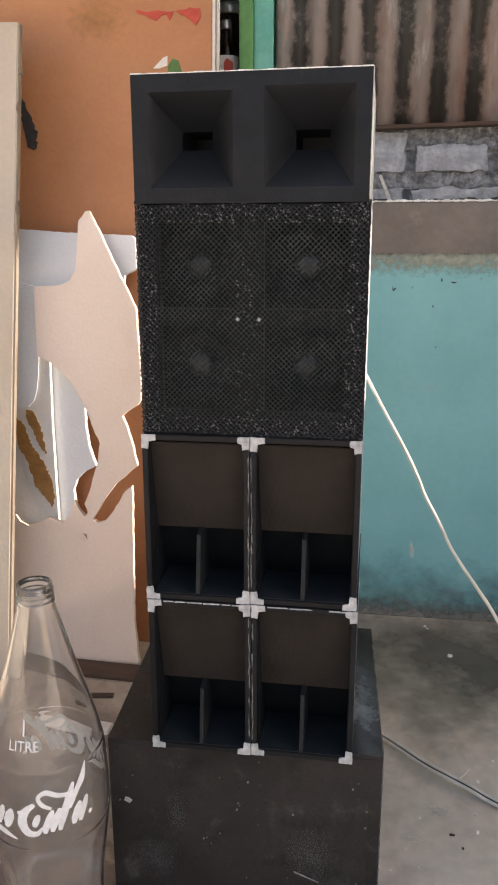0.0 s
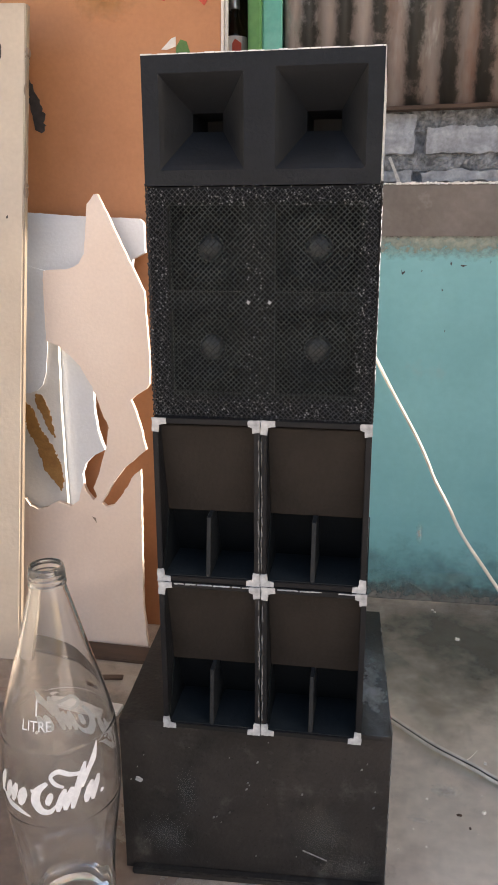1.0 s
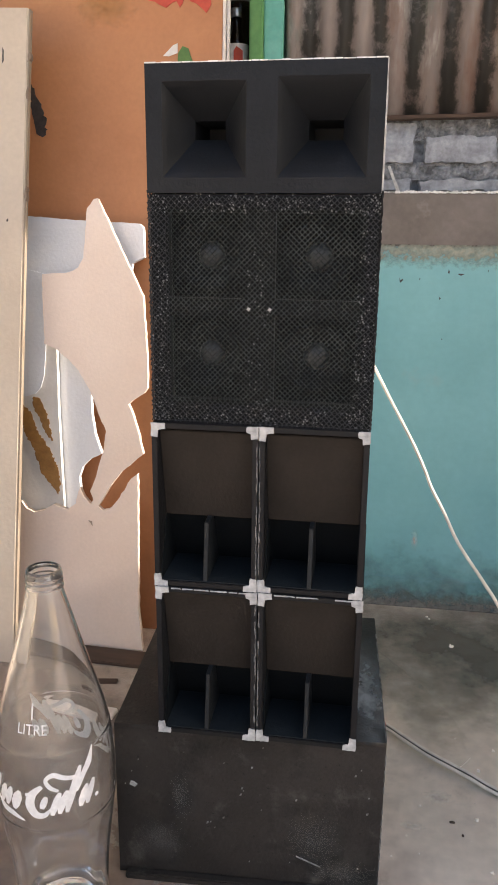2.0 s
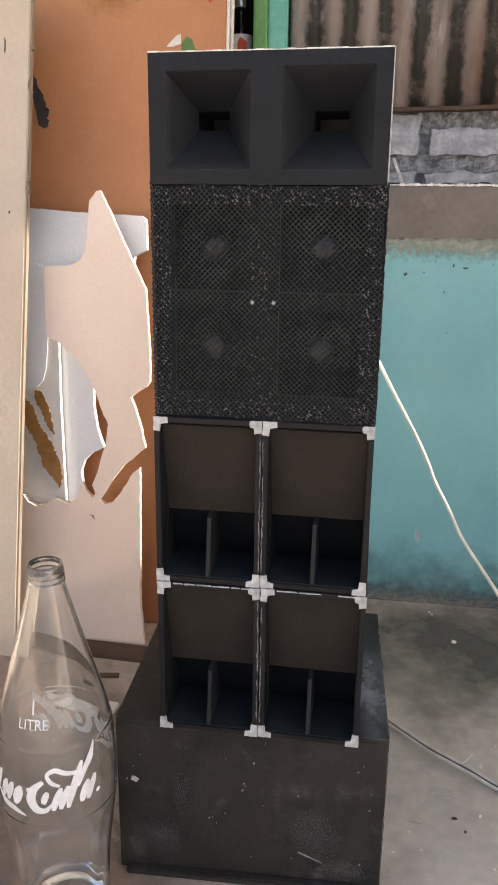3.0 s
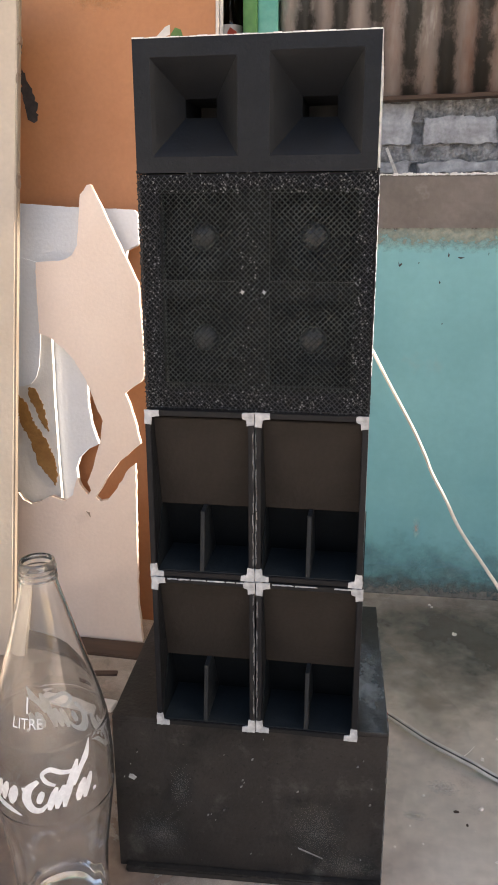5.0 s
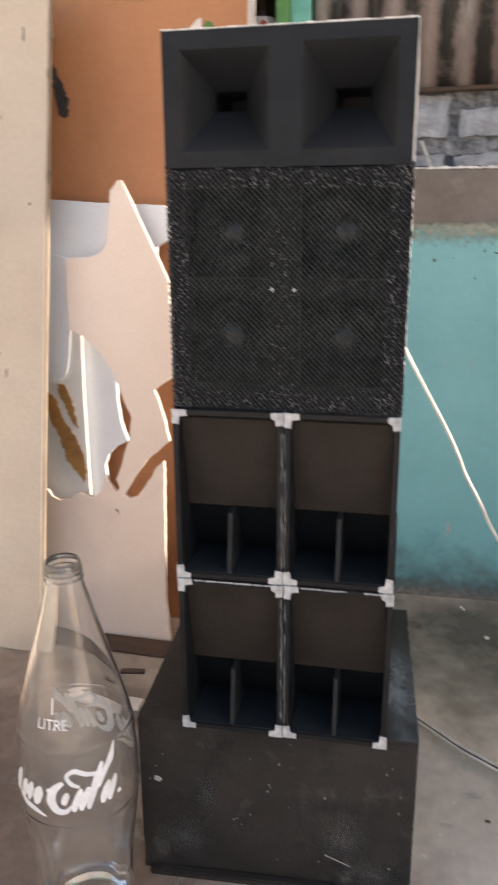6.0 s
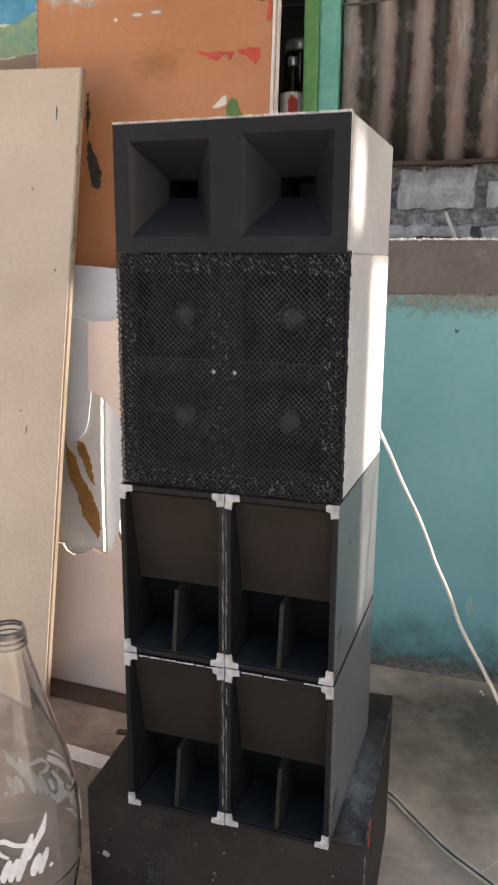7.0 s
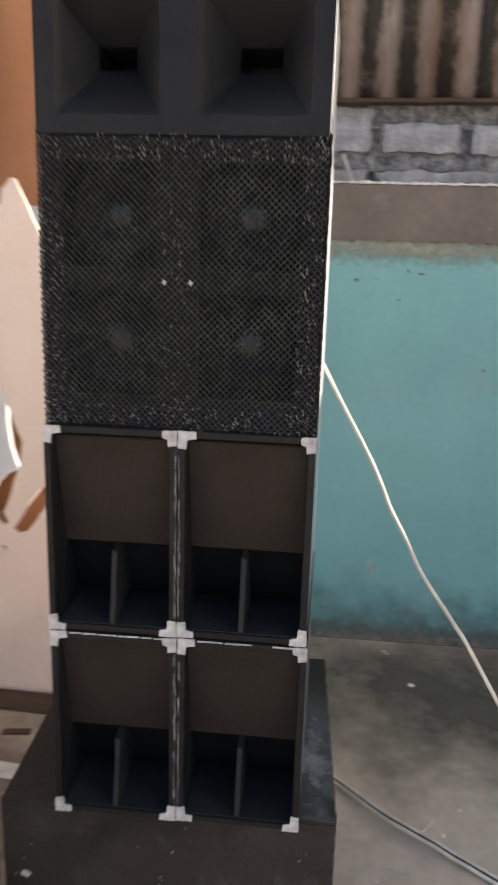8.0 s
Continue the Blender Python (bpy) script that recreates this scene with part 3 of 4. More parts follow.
def foam_sheets():
    lean = -5.26
    s = thing("back_foam_sheet", 0, 0.985, 0.0, "bluish white foam sheet with cut edges, leaning on the orange panel", "foam board", rx=lean)
    part("sheet", slab([(-0.55, 0.607), (-0.40, 0.601), (-0.319, 0.595), (-0.224, 0.591), (-0.219, 0.587), (-0.2175, 0.547), (-0.2347, 0.5387), (-0.245, 0.445),
                        (-0.285, 0.39), (-0.2945, 0.374), (-0.2941, 0.3363), (-0.2899, 0.3044), (-0.2799, 0.2758), (-0.2966, 0.267), (-0.3086, 0.2551), (-0.314, 0.2401), (-0.3127, 0.2262), (-0.305, 0.19), (-0.30, 0.0), (-0.55, 0.0)], 0.0, 0.009, 0.0004, seed=21), M_FOAM_BACK, s)
    e = thing("stained_foam_piece", 0, 0.9745, 0.0, "narrow white foam piece with ochre paint strokes", "foam board", rx=lean)
    part("sheet", slab([(-0.5, 0.44), (-0.40, 0.444), (-0.3395, 0.4245), (-0.3385, 0.3294), (-0.3332, 0.2), (-0.332, 0.0), (-0.5, 0.0)], 0.0, 0.008, 0.0004, seed=22), M_TAN, e)
    part("ochre_stroke", slab([(-0.396, 0.352), (-0.380, 0.3344), (-0.3678, 0.3044), (-0.3543, 0.2847), (-0.3426, 0.2609), (-0.3376, 0.2367), (-0.3399, 0.2161), (-0.352, 0.2303), (-0.3664, 0.2493), (-0.3769, 0.2839), (-0.3895, 0.3036)], -0.0004, 0.001, 0.0016, 0.0022, seed=23), M_OCHRE, e, "ochre paint stroke")
    part("ochre_stroke", slab([(-0.375, 0.3544), (-0.366, 0.3539), (-0.3552, 0.3328), (-0.3502, 0.309), (-0.3474, 0.2931), (-0.3578, 0.3047), (-0.367, 0.3269), (-0.3748, 0.3402)], -0.0004, 0.001, 0.0014, 0.0022, seed=24), M_OCHRE, e, "ochre paint stroke")
    l = thing("rounded_foam_offcut", 0, 0.9725, 0.0, "bluish white foam offcut with a rounded end", "foam board", rx=lean)
    part("sheet", slab([(-0.5, 0.52), (-0.394, 0.534), (-0.352, 0.523), (-0.352, 0.45), (-0.355, 0.41), (-0.3575, 0.385), (-0.3625, 0.369), (-0.371, 0.36), (-0.382, 0.3565), (-0.5, 0.358)], 0.0, 0.0014), M_FOAM_BACK, l)
    part("stand_strip", slab([(-0.5, 0.0), (-0.43, 0.0), (-0.43, 0.357), (-0.5, 0.357)], 0.0, 0.0014), M_FOAM_BACK, l)
    f = thing("cutout_foam_sheet", 0, 0.957, 0.0, "white polystyrene sheet with letter shapes cut out, standing on the floor", "foam board", rx=lean)
    part("sheet", slab([(-0.2865, 0.6088), (-0.2778, 0.6208), (-0.2717, 0.6214), (-0.2447, 0.5658), (-0.2114, 0.4987), (-0.2056, 0.4137), (-0.2053, 0.3775), (-0.2108, 0.3698), (-0.2322, 0.3547),
                        (-0.2246, 0.3372), (-0.2171, 0.3104), (-0.2119, 0.2865), (-0.2425, 0.2601), (-0.259, 0.2379), (-0.2758, 0.209), (-0.2702, 0.2044), (-0.2596, 0.2066), (-0.2489, 0.2184),
                        (-0.2291, 0.2512), (-0.2194, 0.2579), (-0.2189, 0.0645), (-0.213, 0.0), (-0.47, 0.0), (-0.47, 0.21), (-0.3887, 0.21), (-0.3824, 0.2005), (-0.3709, 0.1953), (-0.3558, 0.1993),
                        (-0.3414, 0.2082), (-0.321, 0.2019), (-0.3095, 0.2109), (-0.3028, 0.2351), (-0.2966, 0.2225), (-0.2879, 0.2116), (-0.2829, 0.2183), (-0.2875, 0.2302), (-0.278, 0.2554), (-0.2684, 0.2866),
                        (-0.2638, 0.3165), (-0.2729, 0.3357), (-0.2856, 0.3715), (-0.3054, 0.4024), (-0.3318, 0.4254), (-0.3492, 0.4327), (-0.3506, 0.5239), (-0.3128, 0.5271), (-0.3002, 0.5338), (-0.2928, 0.5469)], 0.0, 0.0085, 0.0006, seed=25), M_FOAM, f)
    for i, (x, z) in enumerate(((-0.291, 0.189),)):
        part("crumb_scar", slab([(x, z), (x + 0.006, z - 0.002), (x + 0.007, z - 0.009), (x + 0.003, z - 0.004)], -0.0006, 0.001, 0.0005, seed=30 + i), M_WOODY, f)


foam_sheets()


def cream_board():
    b = thing("leaning_board", -0.38, 0.895, 0.0, "cream painted chipboard panel with chipped edges, leaning on the wall", "board", rx=-8.1, ry=1.97)
    bm = box(-0.62, 0.0, 0.0, 0.010, 0.0, 0.853, 0.0012)
    part("panel", bm, M_BOARD, b)
    part("edge_band", box(0.0002, 0.002, 0.001, 0.009, 0.001, 0.852, 0.0004), M_EDGE, b, "bare tan edge band")
    rnd = random.Random(3)
    part("scratch", slab([(-0.0325, 0.787), (-0.0310, 0.790), (-0.0312, 0.803), (-0.0328, 0.806)], -0.0005, 0.0005), M_BLACKP, b)
    part("scratch", slab([(-0.053, 0.372), (-0.0505, 0.378), (-0.0500, 0.389), (-0.0530, 0.384)], -0.0005, 0.0005, 0.0004, 0.003, seed=39), M_WOODY, b)
    for x, z, w, h in ((0.0004, 0.79, 0.004, 0.012), (-0.0006, 0.745, 0.003, 0.016), (0.0004, 0.62, 0.003, 0.02)):
        part("chipped_edge", slab([(x, z), (x + w, z + h * 0.3), (x + w * 0.7, z + h), (x, z + h * 0.8)], 0.0005, 0.0085, 0.0008, 0.003, seed=int(z * 100)), M_WOODY, b)
    for i in range(5):
        x, z = -rnd.uniform(0.02, 0.2), rnd.uniform(0.05, 0.7)
        h = rnd.uniform(0.003, 0.008)
        part("scratch", slab([(x, z), (x + 0.002, z + h * 0.3), (x + 0.0015, z + h), (x - 0.001, z + h * 0.6)], -0.0005, 0.0005, 0.0004, 0.002, seed=40 + i), M_BLACKP if i % 3 else M_WOODY, b)


cream_board()


def strips_on_floor():
    p = thing("dark_plank", -0.25, 0.9, 0.0, "dark brown strip lying on the floor before the foam sheets", "plank", rz=-3)
    part("plank", box(-0.2, 0.052, 0.012, 0.05, 0.0, 0.005, 0.0012), M_DARKWOOD, p)
    q = thing("pale_batten", -0.235, 0.795, 0.0, "short pale wooden batten lying on the floor", "batten", rz=-6)
    part("batten", box(-0.07, 0.03, 0.0, 0.02, 0.0, 0.006, 0.0012), M_WHITEP, q)
    # small dark slab put where the floor is only in shadow
    r = thing("brown_offcut", -0.235, 0.868, 0.0, "small dark piece that paints a shaded spot on the floor", "offcut", rz=8)
    part("offcut", box(-0.02, 0.012, 0.0, 0.01, 0.0, 0.003, 0.0008), M_DARKWOOD, r)
    tagged(film_disc("floor_dust", (-0.36, 0.62, 0.0010), (0.62, 0.62), 0, M_BROWNFILM), "film of brown dust on the concrete floor", "dust", kind="stuff")
    # this disc paints the floor's darkening towards the back wall
    tagged(film_disc("floor_shade", (0.30, 1.02, 0.0012), (0.75, 0.34), 0, M_SHADEFILM), "painted shade on the concrete floor along the wall", "stain", kind="stuff")


strips_on_floor()


# ---- the loudspeaker stack ----
def base_box():
    b = thing("base_cabinet", -0.0056, 0.5772, 0.0, "scuffed black painted wooden box under the loudspeaker stack", "box", rz=2.2)
    part("body", box(-0.1195, 0.1195, 0, 0.222, 0.0, 0.1566, 0.0003), M_BASE, b)
    part("top_panel", box(-0.1195, 0.1195, 0.0, 0.222, 0.1567, 0.161, 0.0003), M_BASE, b, "black top board")
    bm = bmesh.new()
    bm.faces.new([bm.verts.new(c) for c in ((-0.6, -0.62, 0), (0.46, -0.62, 0), (0.46, 1, 0), (-0.6, 1, 0))])
    df = part("dust_film", bm, M_DUSTFILM, b, "bluish dust film on the top board")
    df.matrix_local = pose(0.1035, 0.072, 0.16115) @ Matrix.Diagonal((0.034, 0.12, 1, 1))
    part("plinth_strip", box(-0.112, 0.118, -0.0085, -0.0002, 0.0, 0.007, 0.0012), M_BASE, b)
    edge = random.Random(31)
    z = 0.004
    while z < 0.157:
        l = edge.uniform(0.003, 0.012)
        if edge.random() < 0.7:
            part("worn_edge", box(0.1188, 0.1199, -0.0004, 0.0006, z, z + l, 0.0002), M_SCUFF, b)
        z += l + edge.uniform(0.001, 0.006)
    y = 0.002
    while y < 0.2:
        l = edge.uniform(0.006, 0.02)
        if edge.random() < 0.75:
            part("worn_edge", box(0.1186, 0.1199, y, y + l, 0.1606, 0.1614, 0.0002), M_SCUFF, b)
        y += l + edge.uniform(0.002, 0.008)
    rnd = random.Random(12)
    for i in range(22):
        x, z = rnd.uniform(-0.112, 0.112), rnd.uniform(0.012, 0.15)
        w = rnd.choice((0.0008, 0.0011, 0.0018))
        part("paint_chip", slab([(x, z), (x + w, z + w * 0.3), (x + w * 1.1, z + w), (x + w * 0.2, z + w * 0.8)], -0.0012, 0.0001), M_SCUFF, b)
    part("paint_chip", slab([(-0.107, 0.099), (-0.102, 0.0965), (-0.1, 0.099), (-0.103, 0.1015), (-0.106, 0.102)], -0.0014, 0.0001), M_TAPE, b, "white paint chip")
    for x, z, a, c in ((0.06, 0.055, 0.03, 0.035), (-0.08, 0.04, 0.03, 0.03), (0.09, 0.02, 0.04, 0.02), (-0.06, 0.09, 0.012, 0.03)):
        film_disc("scuff", (x, -0.0004 - 0.0001 * a / 0.01, z), (a, c), 90, M_SCUFFFILM, b, "pale rubbed patch")
    for i, (x, z, w) in enumerate(((0.045, 0.035, 0.022),)):
        part("scratch", slab([(x, z), (x + w, z - w * 0.42), (x + w, z - w * 0.42 + 0.0008), (x, z + 0.001)], -0.001, 0.0001), M_SCUFF, b)


base_box()

SUB_W, SUB_H, SUB_D = 0.0842, 0.1383, 0.172


def sub():
    """A scoop cabinet: open-fronted box, sloping front panel above, two mouths parted by a fin below."""
    t = 0.0045
    s = thing("scoop_loudspeaker", 0, 0, 0, "black miniature scoop subwoofer cabinet with white painted corners", "loudspeaker", "stacked subwoofers")
    w, h, d = SUB_W / 2, SUB_H, SUB_D
    for sx in (-1, 1):
        # outward faces get the lit side colour, the others stay black
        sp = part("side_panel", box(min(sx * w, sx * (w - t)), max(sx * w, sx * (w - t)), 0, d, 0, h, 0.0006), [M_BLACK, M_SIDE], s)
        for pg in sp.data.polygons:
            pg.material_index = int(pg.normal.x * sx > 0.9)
    part("top_panel", box(-w + t, w - t, 0.0003, d, h - t, h - 0.0002, 0.0004), M_BLACK, s)
    part("bottom_panel", box(-w + t, w - t, 0.0003, d, 0.0002, t, 0.0004), M_BLACK, s)
    part("back_panel", box(-w + t, w - t, d - t, d - 0.0005, t, h - t), M_INNER, s)
    bm = box(-w + t + 0.0002, w - t - 0.0002, 0, 0.004, 0, 0.0785, 0.0005)
    fp = part("front_panel", bm, M_BROWN, s, "dark brown sloping front panel")
    fp.matrix_local = pose(0, 0.024, 0.0542, 12.5)
    bm = bmesh.new()
    ring = [[bm.verts.new((x, y, z)) for y, z in ((0.0025, t), (0.0105, 0.0535), (0.026, 0.0545), (0.056, 0.052), (0.056, t))] for x in (-0.0024, 0.0012)]
    bm.faces.new(ring[0])
    bm.faces.new(ring[1])
    for k in range(5):
        bm.faces.new((ring[0][k], ring[0][(k + 1) % 5], ring[1][(k + 1) % 5], ring[1][k]))
    bmesh.ops.bevel(bm, geom=bm.edges[:], offset=0.0004, segments=1, affect="EDGES")
    part("fin", bm, M_FIN, s, "black fin with a scuffed front edge")
    # added thin sheets that carry the shade of the mouth's side walls
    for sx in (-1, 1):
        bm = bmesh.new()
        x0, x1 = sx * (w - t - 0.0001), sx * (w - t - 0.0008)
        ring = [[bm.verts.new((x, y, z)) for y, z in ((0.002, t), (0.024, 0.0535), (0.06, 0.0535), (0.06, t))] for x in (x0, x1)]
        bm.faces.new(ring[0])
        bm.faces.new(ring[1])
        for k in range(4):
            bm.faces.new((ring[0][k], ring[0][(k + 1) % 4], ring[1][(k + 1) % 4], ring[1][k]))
        part("mouth_shade_sheet", bm, M_MOUTHSHADE, s, "blue-black sheet that paints the mouth's shade")
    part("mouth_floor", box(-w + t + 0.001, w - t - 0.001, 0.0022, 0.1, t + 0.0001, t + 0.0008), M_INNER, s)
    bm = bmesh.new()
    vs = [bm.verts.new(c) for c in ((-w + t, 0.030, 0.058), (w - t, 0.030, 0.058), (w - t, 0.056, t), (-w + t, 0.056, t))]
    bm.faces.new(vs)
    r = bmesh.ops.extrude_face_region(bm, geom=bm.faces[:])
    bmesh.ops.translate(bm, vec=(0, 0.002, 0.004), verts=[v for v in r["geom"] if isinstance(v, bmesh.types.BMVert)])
    part("throat_panel", bm, M_MOUTHSHADE, s)
    # white painted corners
    rnd = random.Random(5)
    for sx in (-1, 1):
        for top in (0, 1):
            a, b = 0.0105 * rnd.uniform(0.85, 1.1), 0.0098 * rnd.uniform(0.85, 1.2)
            z = h if top else 0
            dz = -1 if top else 1
            pts = [(sx * (w + 0.0002), z), (sx * (w - a), z), (sx * (w - a), z + dz * 0.0045), (sx * (w - 0.0058), z + dz * 0.0055),
                   (sx * (w - 0.0052), z + dz * b), (sx * (w + 0.0002), z + dz * b * 0.95)]
            part("painted_corner", slab(pts, -0.0007, 0.0006, 0.00035, 0.002, seed=50 + top * 2 + sx), M_TAPE, s, "white painted corner")
    return s


first = sub()
first.matrix_world = pose(-0.0402, 0.567, 0.1612)
subs = [first]
for ob_x, ob_z, ob_y, turn in ((0.0450, 0.1612, 0.5675, -0.8), (-0.0410, 0.29955, 0.5690, 0.2), (0.0440, 0.29955, 0.5695, -0.8)):
    subs.append(copy_thing(first, pose(ob_x, ob_y, ob_z, 0, 0, turn)))


def worn_edges():
    """Chipped paint on the meeting edges of the four cabinets, as short pieces of each one."""
    rnd = random.Random(8)
    w = SUB_W / 2
    for i, s in enumerate(subs):
        right = i % 2 == 1
        x = -w if right else w - 0.0022
        z = 0.014
        while z < SUB_H - 0.016:
            l = rnd.uniform(0.003, 0.011)
            if rnd.random() < 0.9:
                c = x + (rnd.uniform(0, 0.0007) if right else rnd.uniform(0.0006, 0.0014))
                part("chipped_edge", slab([(c, z), (c + rnd.uniform(0.0005, 0.0012), z + l * 0.1), (c + 0.0007, z + l), (c, z + l * 0.9)], -0.0004, 0.0003, 0.0003, 0.002, seed=i * 99 + int(z * 1e4)), M_SCUFF, s)
            z += l * rnd.uniform(0.75, 1.15)
        if i < 2:
            u = -w + 0.013
            while u < w - 0.013:
                l = rnd.uniform(0.006, 0.02)
                if rnd.random() < 0.8:
                    z1 = SUB_H - 0.0015
                    part("chipped_edge", slab([(u, z1), (u + l, z1 + 0.0004), (u + l * 0.9, z1 + 0.0012), (u, z1 + 0.001)], -0.0004, 0.0003, 0.0002, 0.002, seed=i * 77 + int((u + 1) * 1e4)), M_TAPE, s)
                u += l + 0.001


worn_edges()


def frame_with_holes(x0, x1, z0, z1, holes, y0, y1):
    """A board from y0 to y1 with rectangular holes (x0, x1, z0, z1), made of a grid of cells."""
    xs = sorted({x0, x1, *[h[0] for h in holes], *[h[1] for h in holes]})
    zs = sorted({z0, z1, *[h[2] for h in holes], *[h[3] for h in holes]})
    inside = lambda x, z: any(h[0] < x < h[1] and h[2] < z < h[3] for h in holes)
    bm = bmesh.new()
    vs = {}
    def v(x, z):
        if (x, z) not in vs:
            vs[(x, z)] = bm.verts.new((x, y0, z))
        return vs[(x, z)]
    for a, b in zip(xs, xs[1:]):
        for c, d in zip(zs, zs[1:]):
            if not inside((a + b) / 2, (c + d) / 2):
                bm.faces.new((v(a, c), v(b, c), v(b, d), v(a, d)))
    r = bmesh.ops.extrude_face_region(bm, geom=bm.faces[:])
    bmesh.ops.translate(bm, vec=(0, y1 - y0, 0), verts=[q for q in r["geom"] if isinstance(q, bmesh.types.BMVert)])
    return bm


def shell(w, d, z1, material, parent, y=0.0):
    t = 0.005
    for sx in (-1, 1):
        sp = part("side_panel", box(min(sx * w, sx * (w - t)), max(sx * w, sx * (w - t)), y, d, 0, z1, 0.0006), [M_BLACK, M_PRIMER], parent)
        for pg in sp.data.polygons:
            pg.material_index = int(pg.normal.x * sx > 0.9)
    part("top_panel", box(-w + t, w - t, y, d, z1 - t, z1 - 0.0002, 0.0004), material, parent)
    part("bottom_panel", box(-w + t, w - t, y, d, 0.0002, t, 0.0004), material, parent)
    part("back_panel", box(-w + t, w - t, d - t, d - 0.0004, t, z1 - t), M_INNER, parent)


def cone(r):
    return lathe([(r, 0.0), (r * 0.96, 0.002), (r * 0.9, 0.0), (r * 0.86, -0.002), (r * 0.4, -0.0115), (r * 0.36, -0.0118)], 40, False)


def mid_box():
    W, H, D = 0.0841, 0.1703, 0.165
    m = thing("midrange_loudspeaker", 0.0012, 0.574, 0.4380, "black miniature loudspeaker cabinet with four drivers behind a wire mesh grille", "loudspeaker", rz=-1.3)
    shell(W, D, H, M_BLACK, m, 0.006)
    holes = [(-0.070, -0.0152, 0.0955, 0.157), (0.0098, 0.0705, 0.0955, 0.157), (-0.070, -0.0152, 0.0185, 0.0825), (0.0098, 0.0705, 0.0185, 0.0825)]
    part("baffle", frame_with_holes(-W + 0.0052, W - 0.0052, 0.0052, H - 0.0052, holes, 0.0035, 0.009), M_BAFFLE, m)
    part("edge_frame", frame_with_holes(-W + 0.0008, W - 0.0008, 0.0008, H - 0.0008, [(-W + 0.0118, W - 0.0118, 0.0118, H - 0.0115)], 0.0022, 0.0034), M_CONE, m, "black painted grille edge")
    part("driver_board", box(-W + 0.006, W - 0.006, 0.042, 0.046, 0.006, H - 0.006), M_CONE, m)
    for x0, x1, z0, z1 in holes:
        c = cone(0.026)
        bmesh.ops.rotate(c, verts=c.verts, cent=(0, 0, 0), matrix=Matrix.Rotation(radians(90), 3, "X"))
        bmesh.ops.translate(c, verts=c.verts, vec=((x0 + x1) / 2, 0.0165, (z0 + z1) / 2))
        dr = part("driver", c, M_CONE, m, "black paper cone driver", smooth=True)
        c = lathe([(0.0104, -0.0112), (0.009, -0.0085), (0.006, -0.0065), (0.003, -0.0058), (0.0003, -0.0056)], 24)
        bmesh.ops.rotate(c, verts=c.verts, cent=(0, 0, 0), matrix=Matrix.Rotation(radians(90), 3, "X"))
        bmesh.ops.translate(c, verts=c.verts, vec=((x0 + x1) / 2, 0.0165, (z0 + z1) / 2))
        part("dust_cap", c, M_CAP, dr, "grey domed dust cap", smooth=True)
    # expanded wire mesh, folded round the cabinet's edges
    rnd = random.Random(6)
    p = 0.0040
    verts, faces, kinds = [], [], []
    def strand(a, b, r, painted=False):
        kinds.append(1 if r > 0.00045 else 2 if painted else 0)
        a, b = Vector(a), Vector(b)
        d = (b - a).normalized()
        u = d.cross(Vector((0.1, 1, 0.05))).normalized() * r
        q = d.cross(u).normalized() * r * 0.6
        i = len(verts)
        for e in (a - d * r * 0.5, b + d * r * 0.5):
            for k in (u, q, -u, -q):
                verts.append(e + k)
        for k in range(4):
            faces.append((i + k, i + (k + 1) % 4, i + 4 + (k + 1) % 4, i + 4 + k))
    nx, nz = int(2 * (W + 0.001) / p) + 1, int(H / p) + 1
    for ix in range(nx):
        for iz in range(nz):
            x, z = -W - 0.0006 + ix * p, iz * p
            if x + p > W + 0.0012 or z + p > H + 0.001:
                continue
            j = lambda: rnd.uniform(-0.00035, 0.00035)
            sag = 0.0006 * noise.noise((x * 30, z * 30, 2))
            edge = min(x + W, W - x, z, H - z) < 0.0125
            k = 1.9 if edge else 0.4
            y = sag + (rnd.uniform(-0.0012, 0.0006) if edge else 0)
            strand((x + j() * k, y + j() * k, z + j() * k), (x + p, y + j() * k, z + p), 0.00036 if not edge else 0.00034, edge)
            strand((x + p + j() * k, y + 0.0003 + j() * k, z), (x, y + 0.0003 + j() * k, z + p + j() * k), 0.00036 if not edge else 0.00034, edge)
    for side in (-1, 1):
        for iz in range(nz):
            for iy in range(3):
                x, y, z = side * (W + 0.0005), iy * 0.003, iz * p
                j = lambda: rnd.uniform(-0.0006, 0.0006)
                strand((x + j(), y, z), (x + j(), y + 0.003, z + p), 0.0004, True)
                strand((x + j(), y + 0.003, z), (x + j(), y, z + p), 0.0004, True)
    # tiny pale strands painted in as glints, mostly round the edges
    for n in range(760):
        side = rnd.randrange(5)
        u = rnd.uniform(0, 0.014) ** 1.0
        x, z = rnd.uniform(-W, W), rnd.uniform(0.001, H - 0.001)
        if side == 0:
            z = H - u
        elif side == 1:
            z = u
        elif side == 2:
            x = -W + u
        elif side == 3:
            x = W - u
        else:
            x = rnd.gauss(-0.002, 0.005)
            if rnd.random() < 0.6:
                continue
        a = rnd.uniform(0, 6.28)
        l = rnd.uniform(0.0002, 0.0009)
        strand((x, -0.0012, z), (x + l * math.cos(a), -0.0014, z + l * math.sin(a)), 0.0005 if rnd.random() < 0.12 else 0.00046)
    me = bpy.data.meshes.new("grille_mesh")
    me.from_pydata(verts, [], faces)
    me.materials.append(M_MESH)
    me.materials.append(M_GLINT)
    me.materials.append(M_EDGEWIRE)
    for pg in me.polygons:
        pg.material_index = kinds[pg.index // 4]
    g = new("grille_mesh", me)
    g.parent = m
    tagged(g, "black expanded wire mesh grille", kind="stuff")
    for x in (-0.009, 0.0068):
        sc = part("screw", lathe([(0.0011, 0), (0.0011, 0.0004), (0.0007, 0.0007), (0.0002, 0.0008)], 16), M_STEEL, m, "bright steel screw")
